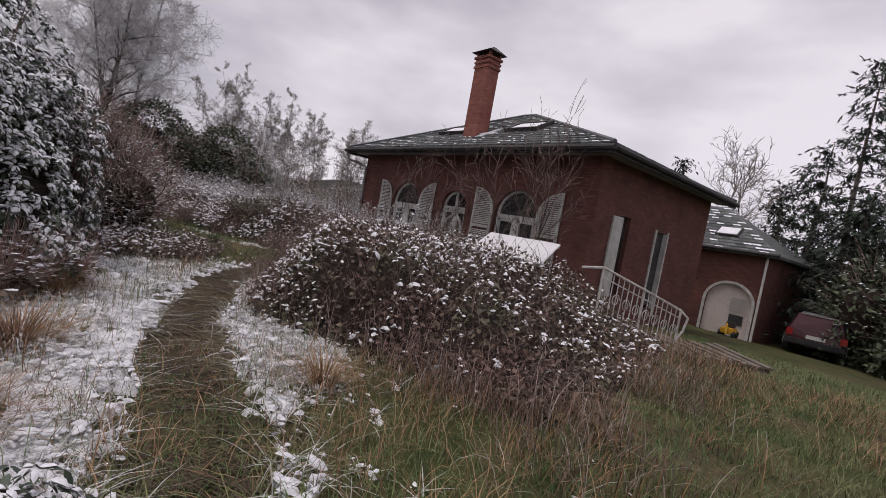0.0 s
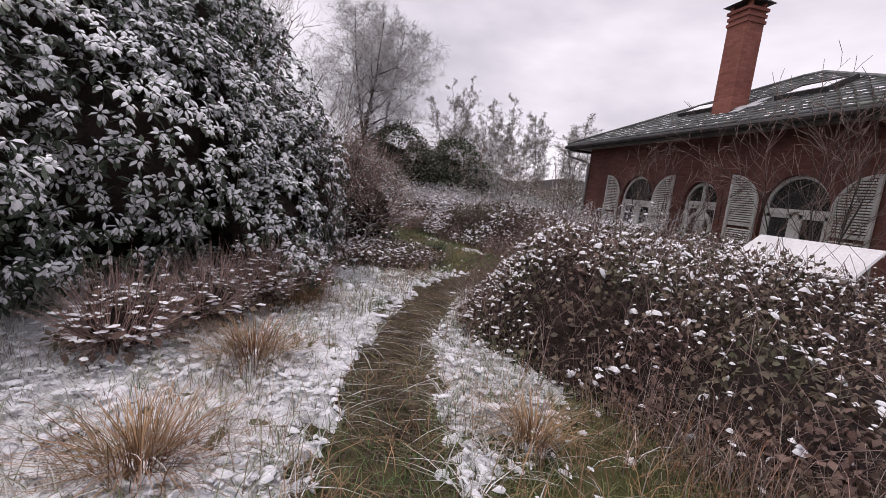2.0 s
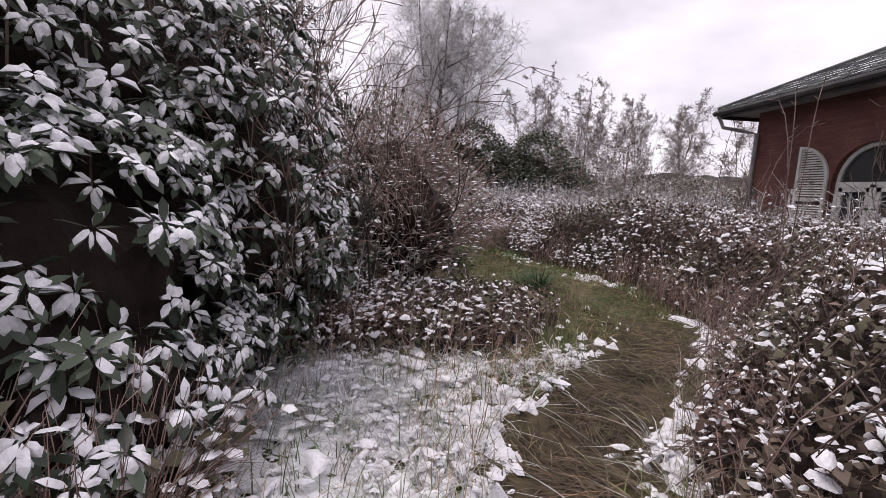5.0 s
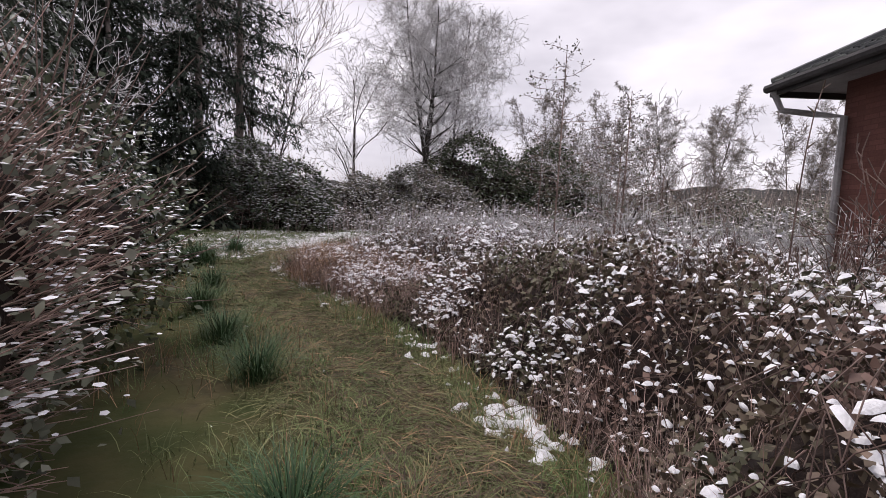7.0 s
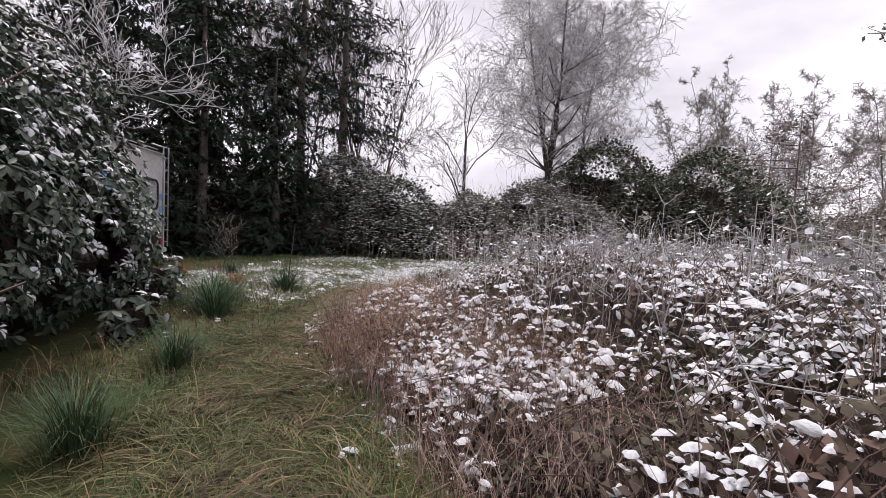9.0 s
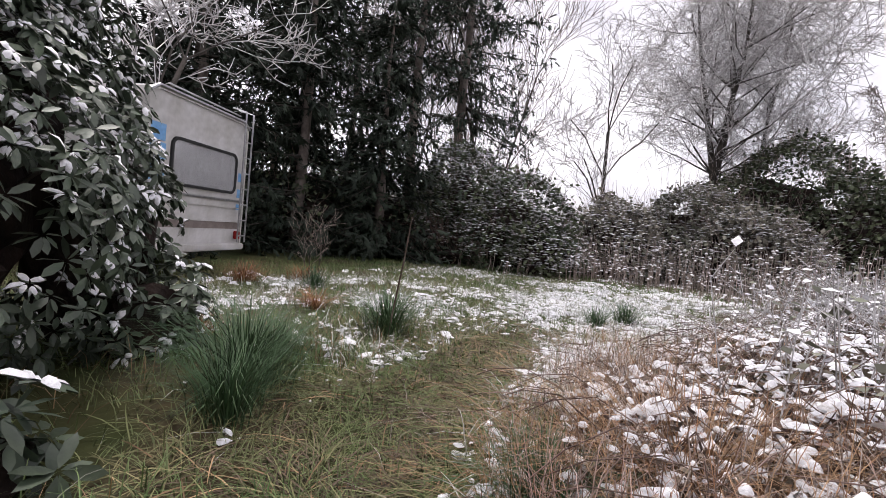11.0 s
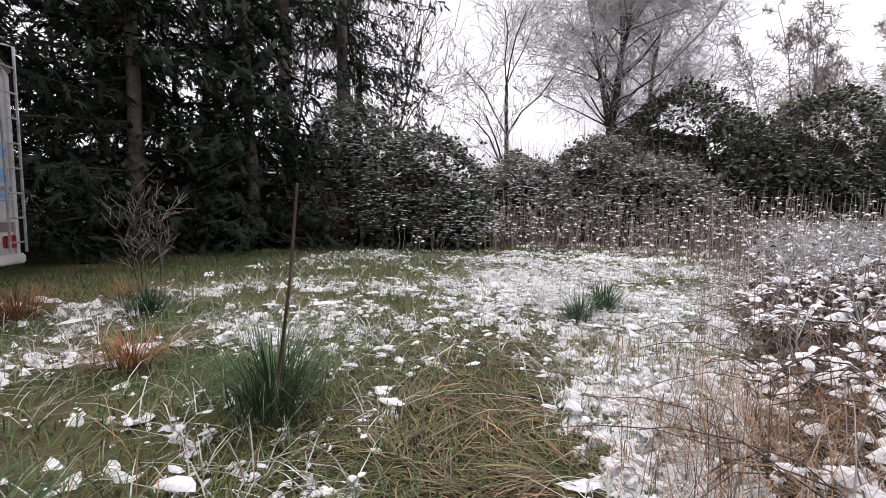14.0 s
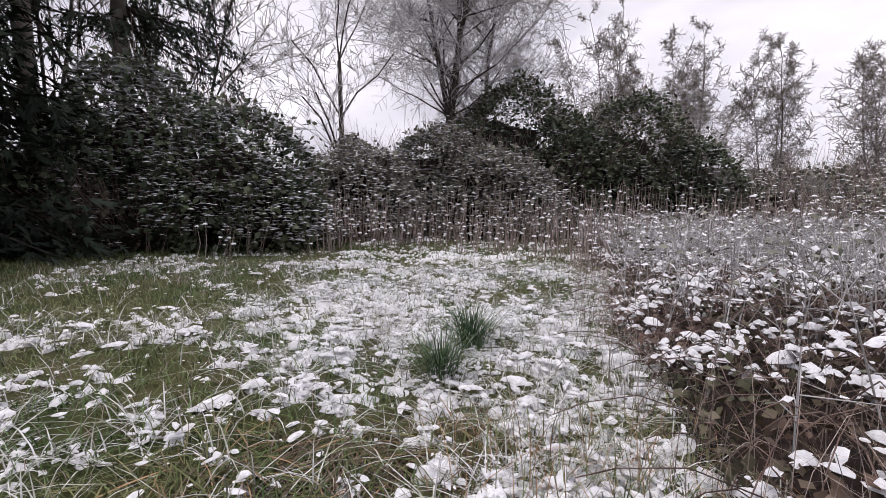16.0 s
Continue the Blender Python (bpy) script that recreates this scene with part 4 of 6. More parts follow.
    for s in (0.12, W - 0.12):
        for y in (-1.6, -4.6):
            w = part("wheel", tube([(s - 0.11, y, 0.33), (s + 0.11, y, 0.33)], 0.34, 18), M_RUBBER, rv)
            part("rim", tube([(s - 0.12, y, 0.33), (s + 0.12, y, 0.33)], 0.19, 12), M_CHROME, w)
    return rv


motorhome()

# ---- plants ----
# a leaf along x, folded on its midrib and drooping, 1 long
LEAF_V = [(0, 0, 0), (0.3, 0.16, -0.01), (0.3, 0, -0.035), (0.3, -0.16, -0.01), (0.7, 0.17, -0.05), (0.7, 0, -0.075), (0.7, -0.17, -0.05), (1, 0, -0.14)]
LEAF_F = [(0, 2, 1), (0, 3, 2), (1, 2, 4), (2, 5, 4), (2, 3, 5), (3, 6, 5), (4, 5, 7), (5, 6, 7)]
# a pad of snow that lies along a leaf
PAD_V = [(0.05, 0, 0.02), (0.3, 0.17, 0.0), (0.3, 0.0, 0.10), (0.3, -0.17, 0.0), (0.68, 0.18, -0.03), (0.68, 0.0, 0.085), (0.68, -0.18, -0.03), (0.98, 0, -0.11)]
PAD_F = LEAF_F
# a short broad leaf
OVAL_V = [(0, 0, 0), (0.45, 0.34, 0.03), (0.45, -0.34, 0.03), (1, 0, -0.1)]
OVAL_F = [(0, 2, 1), (1, 2, 3)]


def lump_shape(seed):
    r = np.random.default_rng(seed)
    v = [(0, 0, 0.55)]
    for ring, (z, rad) in enumerate(((0.35, 0.62), (-0.05, 0.95))):
        for k in range(6):
            a = 2 * math.pi * (k + 0.5 * ring) / 6
            q = rad * r.uniform(0.75, 1.2)
            v.append((q * math.cos(a), q * math.sin(a), z * r.uniform(0.8, 1.2)))
    f = [(0, 1 + k, 1 + (k + 1) % 6) for k in range(6)]
    for k in range(6):
        a, b, c, d = 1 + k, 1 + (k + 1) % 6, 7 + k, 7 + (k + 1) % 6
        f += [(a, c, b), (b, c, d)]
    return v, f


def spin(n, lo=0.0, hi=2 * math.pi):
    a = rng.uniform(lo, hi, n)
    z = np.zeros(n)
    return np.stack([np.stack([np.cos(a), -np.sin(a), z], 1), np.stack([np.sin(a), np.cos(a), z], 1), np.stack([z, z, z + 1], 1)], 1)


def stems_mesh(name, seg, mat, parent=None, sides=4, label=""):
    """Tapered sticks: seg (N,8): two ends and two radii."""
    seg = np.asarray(seg, float).reshape(-1, 8)
    p, q, r0, r1 = seg[:, :3], seg[:, 3:6], seg[:, 6], seg[:, 7]
    d = q - p
    d /= np.maximum(np.linalg.norm(d, axis=1, keepdims=True), 1e-6)
    ref = np.where(np.abs(d[:, 2:3]) < 0.9, np.array([[0, 0, 1.0]]), np.array([[1.0, 0, 0]]))
    a = np.cross(d, ref)
    a /= np.linalg.norm(a, axis=1, keepdims=True)
    b = np.cross(d, a)
    ring = []
    for e, r in ((p, r0), (q, r1)):
        for k in range(sides):
            t = 2 * math.pi * k / sides
            ring.append(e + (a * math.cos(t) + b * math.sin(t)) * r[:, None])
    v = np.stack(ring, 1)
    f = np.array([(k, (k + 1) % sides, sides + (k + 1) % sides, sides + k) for k in range(sides)])
    f = f[None] + (np.arange(len(seg)) * 2 * sides)[:, None, None]
    return mesh_object(name, v.reshape(-1, 3), f.reshape(-1, 4), mat, parent, label, smooth=True)


def blob_surface(blobs, n, inside=0.86):
    """Points and outward directions on the union of bulging shapes (x, y, z, rx, ry, rz)."""
    blobs = np.asarray(blobs, float)
    area = blobs[:, 3] * blobs[:, 4] + blobs[:, 4] * blobs[:, 5] + blobs[:, 3] * blobs[:, 5]
    pick = rng.choice(len(blobs), n, p=area / area.sum())
    u = rng.normal(size=(n, 3))
    u /= np.linalg.norm(u, axis=1, keepdims=True)
    bump = 1 + 0.34 * (fractal(u[:, 0] * 2.6 + pick * 3.1, u[:, 2] * 2.6 + u[:, 1] * 2.1, 61, 3) - 0.5) * 2
    p = blobs[pick, :3] + u * blobs[pick, 3:] * bump[:, None]
    nrm = u / blobs[pick, 3:]
    nrm /= np.linalg.norm(nrm, axis=1, keepdims=True)
    ok = p[:, 2] > ground_height(p[:, 0], p[:, 1]) + 0.05
    for k, bl in enumerate(blobs):
        ok &= (pick == k) | ((((p - bl[:3]) / (bl[3:] * inside)) ** 2).sum(1) > 1)
    return p[ok], nrm[ok]


# solid lumps behind the leaves; their dark colour paints the shade of the gaps
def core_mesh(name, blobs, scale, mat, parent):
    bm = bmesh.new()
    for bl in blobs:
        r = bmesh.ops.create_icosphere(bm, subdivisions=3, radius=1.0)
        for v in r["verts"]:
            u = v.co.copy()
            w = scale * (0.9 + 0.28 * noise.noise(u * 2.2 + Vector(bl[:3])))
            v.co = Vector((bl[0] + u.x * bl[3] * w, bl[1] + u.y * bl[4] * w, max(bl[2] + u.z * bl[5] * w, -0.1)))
    return part(name, bm, mat, parent, "near-black solid filler, painted as the shade between the leaves")


def rhododendron(name, label, blobs, n, leaf, snow, single=None, thin=0.0, core=0.70):
    """Whorls of long leathery leaves; snow: share of leaves that carry a pad. single: (x, y, reach) where leaves are pieces of their own."""
    ob = thing(name, label, "bush", pose(0, 0, 0))
    core_mesh("shade_core", blobs, core, M_CORE, ob)
    p, nrm = blob_surface(blobs, n)
    seen = (nrm[:, 1] > -0.35) | (nrm[:, 2] > 0.8)
    p, nrm = p[seen], nrm[seen]
    if thin:
        keep = fractal(p[:, 0] * 0.9 + p[:, 1] * 0.7, p[:, 2] * 1.1, 71, 3) > thin
        p, nrm = p[keep], nrm[keep]
    p = p - nrm * rng.uniform(0, 0.55, (len(p), 1)) ** 2
    k = 7
    ax = nrm + np.array([0, 0, 0.45]) + rng.normal(size=nrm.shape) * 0.3
    ax /= np.linalg.norm(ax, axis=1, keepdims=True)
    side = np.cross(ax, rng.normal(size=ax.shape))
    side /= np.linalg.norm(side, axis=1, keepdims=True)
    side2 = np.cross(ax, side)
    dirs, pos, wet, ln = [], [], [], []
    has = rng.random(len(p)) < np.clip(snow * (0.55 + 0.6 * (nrm[:, 2] + 0.4)), 0, 1)
    for j in range(k):
        t = 2 * math.pi * j / k + rng.uniform(-0.3, 0.3, len(p))
        radial = side * np.cos(t)[:, None] + side2 * np.sin(t)[:, None]
        d = radial + ax * rng.uniform(-0.1, 0.5, (len(p), 1)) - np.array([0, 0, 1]) * rng.uniform(0.1, 0.75, (len(p), 1))
        dirs.append(d)
        pos.append(p + radial * 0.01)
        wet.append(has & (rng.random(len(p)) < 0.8))
        ln.append(leaf * rng.uniform(0.65, 1.15, len(p)))
    dirs, pos, wet, ln = np.concatenate(dirs), np.concatenate(pos), np.concatenate(wet), np.concatenate(ln)
    up = np.array([[0, 0, 1.0]]) + 0.45 * rng.normal(size=dirs.shape) + 0.4 * np.tile(nrm, (k, 1))
    fr = frames_from(dirs, up) * ln[:, None, None]
    mine = np.zeros(len(pos), bool)
    if single:
        near = np.hypot(pos[:, 0] - single[0], pos[:, 1] - single[1]) < single[2]
        mine[np.flatnonzero(near)[:280]] = True
    tagged(scatter("foliage", LEAF_V, LEAF_F, fr[~mine], pos[~mine], M_RHODO, ob, "dark leathery leaves", smooth=False), kind="stuff")
    if single:
        me = bpy.data.meshes.new("leaf")
        me.from_pydata(LEAF_V, [], LEAF_F)
        me.materials.append(M_RHODO)
        for i in np.flatnonzero(mine):
            lf = new("leaf", me)
            lf.parent = ob
            m4 = np.eye(4)
            m4[:3, :3], m4[:3, 3] = fr[i], pos[i]
            lf.matrix_basis = Matrix(m4.tolist())
    if wet.any():
        w = np.flatnonzero(wet)
        sc = np.ones((len(w), 1, 3)) * np.stack([rng.uniform(0.55, 1.0, len(w)), rng.uniform(0.8, 1.1, len(w)), rng.uniform(0.8, 1.9, len(w))], 1)[:, None, :]
        tagged(scatter("snow_pad", PAD_V, PAD_F, fr[w] * sc, pos[w] + np.array([0, 0, 0.006]), M_SNOW, ob, "wet snow lying on the leaves", smooth=True), kind="stuff")
    seg = []
    for bl in blobs:
        b = np.array([bl[0], bl[1], float(ground_height(bl[0], bl[1]))])
        for q in range(7):
            e = np.array(bl[:3]) + np.array([rng.uniform(-.7, .7) * bl[3], rng.uniform(-.7, .7) * bl[4], rng.uniform(-.1, .7) * bl[5]])
            mid = (b + e) / 2 + rng.normal(size=3) * 0.15
            seg += [(*b, *mid, 0.035, 0.025), (*mid, *e, 0.025, 0.010)]
    tagged(stems_mesh("limb", seg, M_BARK, ob), kind="stuff")
    return ob


def bare_tree(name, label, base, height, spread, seed, twig_mat, trunks=1, depth=5, r0=0.14, lean=(0, 0), first=0.3, category="tree", droop=0.0, twig=0.011, split=3):
    r = np.random.default_rng(seed)
    ob = thing(name, label, category, pose(0, 0, 0))
    wood, fine = [], []

    def grow(p, d, length, rad, lev):
        n = 3 if lev < 2 else 2
        for i in range(n):
            nd = d + r.normal(size=3) * (0.10 if lev == 0 else 0.20) + np.array([0, 0, 0.05 - droop * lev])
            nd /= np.linalg.norm(nd)
            q = p + nd * length / n
            ra, rb = rad * (1 - 0.35 * i / n), rad * (1 - 0.35 * (i + 1) / n)
            (wood if lev < 2 else fine).append((*p, *q, max(ra, twig), max(rb, twig * 0.75)))
            p, d = q, nd
            if lev < depth and (lev > 0 or i >= 0):
                for _ in range(split if (lev or i == n - 1) else 2):
                    if lev == 0 and i == 0 and first > 0.5:
                        continue
                    s = r.normal(size=3)
                    s -= d * s.dot(d)
                    s /= np.linalg.norm(s)
                    cd = d * 0.75 + s * spread * (0.6 if lev == 0 else 1.05) + np.array([0, 0, 0.12])
                    cd /= np.linalg.norm(cd)
                    if lev >= 2 and r.random() < 0.35:
                        continue
                    grow(p, cd, length * r.uniform(0.42, 0.62), rb * (0.44 if lev < 2 else 0.6), lev + 1)

    b = np.array([base[0], base[1], float(ground_height(base[0], base[1])) - 0.1])
    for t in range(trunks):
        a = 2.4 * t + seed
        d = np.array([math.cos(a) * 0.16 * (trunks > 1) + lean[0], math.sin(a) * 0.16 * (trunks > 1) + lean[1], 1.0])
        grow(b + np.array([math.cos(a), math.sin(a), 0]) * 0.12 * (trunks > 1), d / np.linalg.norm(d), height * 0.72, r0 * (1 - 0.15 * t), 0)
    stems_mesh("trunk", wood, M_BARK, ob, 6)
    tagged(stems_mesh("crown", fine, twig_mat, ob, 3, "fine frosted twigs" if twig_mat is M_FROST else "fine bare twigs"), kind="stuff")
    return ob


def crown_tree(name, label, base, height, width, seed, mat, stems=2, fork=4.5, r0=0.18, side=34, category="tree", dense=4, spread=1.05, bark=None):
    """A bare tree whose stems part at a fork and carry rising limbs, branches and fine twigs that fill a rounded crown."""
    r = np.random.default_rng(seed)
    ob = thing(name, label, category, pose(0, 0, 0))
    b = np.array([base[0], base[1], float(ground_height(base[0], base[1])) - 0.1])
    top = b + np.array([0, 0, fork])
    wood, fine = [(*b, *(b + (top - b) * 0.5 + r.normal(size=3) * 0.04), r0 * 1.15, r0), (*(b + (top - b) * 0.5), *top, r0, r0 * 0.9)], []

    def sprout(p, d, ln, rad, parts, bend):
        """A bending stick; returns points and directions along it."""
        out = []
        for k in range(parts):
            nd = d + r.normal(size=3) * bend + np.array([0, 0, 0.06])
            nd /= np.linalg.norm(nd)
            q = p + nd * ln / parts
            out.append((p, q, nd, rad * (1 - 0.75 * k / parts), rad * (1 - 0.75 * (k + 1) / parts)))
            p, d = q, nd
        return out

    def branch_dir(d, open_):
        s = r.normal(size=3)
        s -= d * s.dot(d)
        s /= np.linalg.norm(s)
        c = d * (1 - open_ * 0.45) + s * open_ + np.array([0, 0, 0.02])
        return c / np.linalg.norm(c)

    for t in range(stems):
        a = 1.2 + 2 * math.pi * t / stems + seed
        lean = 0.16 if stems > 1 else 0.02
        d = np.array([math.cos(a) * lean, math.sin(a) * lean, 1.0])
        tall = (height - fork) * (1 - 0.12 * t)
        main = sprout(top, d / np.linalg.norm(d), tall, r0 * 0.72, 9, 0.07)
        wood += [(*p, *q, ra, max(rb, 0.012)) for p, q, nd, ra, rb in main]
        for k in range(side):
            u = (k + r.random()) / side * 0.96 + 0.02
            p, q, nd, ra, rb = main[min(8, int(u * 9))]
            p = p + (q - p) * r.random()
            reach = width * 0.5 * (math.sin(math.pi * min(0.97, 0.22 + 0.78 * u)) ** 0.7) * r.uniform(0.75, 1.15) + 0.3
            limb = sprout(p, branch_dir(nd, spread), reach, max(0.014, ra * 0.36), 5, 0.15)
            wood += [(*x, *y, c, e) for x, y, _, c, e in limb[:2]]
            fine += [(*x, *y, c, e) for x, y, _, c, e in limb[2:]]
            for lp, lq, ld, lr, _ in limb[1:]:
                for _k in range(dense):
                    br = sprout(lp + (lq - lp) * r.random(), branch_dir(ld, 0.95), reach * r.uniform(0.18, 0.38), 0.012, 2, 0.18)
                    fine += [(*x, *y, 0.012, 0.010) for x, y, _, c, e in br]
                    for bp, bq, bd, _r, _e in br:
                        for _j in range(4):
                            p1 = bp + (bq - bp) * r.random()
                            q1 = p1 + branch_dir(bd, 0.95) * (0.12 + reach * r.uniform(0.06, 0.16))
                            fine.append((*p1, *q1, 0.0095, 0.007))
    stems_mesh("trunk", wood, bark or M_BARK, ob, 6)
    tagged(stems_mesh("crown", fine, mat, ob, 3, "fine frosted twigs" if mat is M_FROST else "fine bare twigs"), kind="stuff")
    return ob


def conifer(name, label, base, height, width, seed, mat, bare=0.0, r0=0.2, dense=1.0, bark=None, size=1.0):
    """A trunk with whorls of hanging boughs made of many small sprays."""
    r = np.random.default_rng(seed)
    ob = thing(name, label, "conifer", pose(0, 0, 0))
    gz = float(ground_height(base[0], base[1])) - 0.1
    seg, pos, drs = [], [], []
    cur = np.array([base[0], base[1], gz])
    for i in range(8):
        nx = cur + np.array([r.normal() * 0.05, r.normal() * 0.05, height / 8])
        seg.append((*cur, *nx, r0 * (1 - i / 8.5), r0 * (1 - (i + 1) / 8.5)))
        cur = nx
    boughs = []
    z = bare * height
    while z < height * 0.98:
        f = (z - bare * height) / (height * (1 - bare))
        for _ in range(int(r.integers(4, 7))):
            ln = width * (1 - f) ** 0.75 * r.uniform(0.55, 1.1) * (1.0 if bare < 0.25 else (0.55 + 0.9 * math.sin(math.pi * min(1, f + 0.15)))) + 0.25
            a = r.uniform(0, 2 * math.pi)
            p = np.array([base[0], base[1], gz + z])
            d = np.array([math.cos(a), math.sin(a), r.uniform(-0.35, 0.25)])
            q = p + d * ln + np.array([0, 0, -0.12 * ln])
            boughs.append((*p, *q, 0.03 * (1 - f) + 0.012, 0.008))
            m = int(ln * 22 * dense / size) + 4
            t = r.uniform(0.12, 1.02, m)[:, None]
            pos.append(p + (q - p) * t + r.normal(size=(m, 3)) * np.array([0.22, 0.22, 0.13]) * (0.4 + 0.7 * t))
            drs.append(d * 0.7 + r.normal(size=(m, 3)) * 0.55 + np.array([0, 0, -0.35]))
        z += height * 0.030 * r.uniform(0.7, 1.4) / max(0.6, dense)
    for i in range(int(14 * bare * 3)):
        a, zz, ln = r.uniform(0, 6.28), r.uniform(0.05, max(0.06, bare)) * height, r.uniform(0.4, 1.4)
        p = np.array([base[0], base[1], gz + zz])
        boughs.append((*p, *(p + np.array([math.cos(a) * ln, math.sin(a) * ln, r.uniform(-0.3, 0.4) * ln])), 0.022, 0.008))
    stems_mesh("trunk", seg, bark or M_PBARK, ob, 8)
    tagged(stems_mesh("bough", boughs, M_BARK, ob, 3), kind="stuff")
    pos, drs = np.concatenate(pos), np.concatenate(drs)
    fr = frames_from(drs, np.array([[0, 0, 1.0]]) + 0.4 * r.normal(size=drs.shape)) * (r.uniform(0.22, 0.48, len(pos)) * size)[:, None, None]
    spray_v = [(0, 0, 0), (0.30, 0.045, 0.0), (0.42, 0.20, -0.06), (0.62, 0.03, -0.03), (0.80, 0.17, -0.1), (1, 0, -0.12), (0.42, -0.20, -0.06), (0.30, -0.045, 0), (0.80, -0.17, -0.1), (0.62, -0.03, -0.03)]
    spray_f = [(0, 7, 1), (0, 1, 2), (1, 3, 4), (1, 7, 3), (7, 9, 3), (3, 9, 5), (0, 6, 7), (7, 8, 9)]
    tagged(scatter("needles", spray_v, spray_f, fr, pos, mat, ob, "dark needle sprays"), kind="stuff")
    return ob


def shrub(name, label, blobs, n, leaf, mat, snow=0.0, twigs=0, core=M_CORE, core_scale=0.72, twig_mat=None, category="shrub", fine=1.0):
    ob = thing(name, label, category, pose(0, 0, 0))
    core_mesh("shade_core", blobs, core_scale, core, ob)
    p, nrm = blob_surface(blobs, n, 0.8)
    p = p - nrm * rng.uniform(0, 0.5, (len(p), 1)) ** 2 * 0.8 + nrm * rng.exponential(0.10 * min(1.0, blobs[0][3]), (len(p), 1))
    d = nrm * 0.5 + rng.normal(size=p.shape) * 0.8 - np.array([0, 0, 0.3])
    fr = frames_from(d, np.array([[0, 0, 1.0]]) + 0.5 * rng.normal(size=p.shape)) * (leaf * rng.uniform(0.6, 1.4, len(p)))[:, None, None]
    tagged(scatter("foliage", OVAL_V, OVAL_F, fr, p, mat, ob), kind="stuff")
    if snow:
        w = np.flatnonzero((rng.random(len(p)) < snow) & (nrm[:, 2] > -0.3))
        v, f = [(0, 0, 0.55), (1, 0.1, 0), (0.3, 0.9, 0.05), (-0.8, 0.6, -0.05), (-0.8, -0.6, 0.05), (0.4, -0.9, 0)], [(0, 1, 2), (0, 2, 3), (0, 3, 4), (0, 4, 5), (0, 5, 1)]
        s = leaf * rng.uniform(0.25, 0.62, len(w))
        tagged(scatter("snow_pad", v, f, spin(len(w)) * s[:, None, None] * np.array([1.2, 0.8, 0.5]), p[w] + np.array([0, 0, 0.02]), M_SNOW, ob, "snow caught in the leaves", smooth=True), kind="stuff")
    if twigs:
        q, nq = blob_surface(blobs, twigs, 0.8)
        ln = rng.uniform(0.25, 0.8, (len(q), 1)) * fine
        e = q + (nq * 0.6 + np.array([0, 0, 0.7]) + rng.normal(size=q.shape) * 0.35) * ln
        b = q - nq * 0.4 * fine
        stems_mesh("twig_spray", np.hstack([b, e, np.full((len(q), 1), 0.010 * fine), np.full((len(q), 1), 0.004 * fine)]), twig_mat or M_TWIG, ob, 3)["kind"] = "stuff"
    return ob


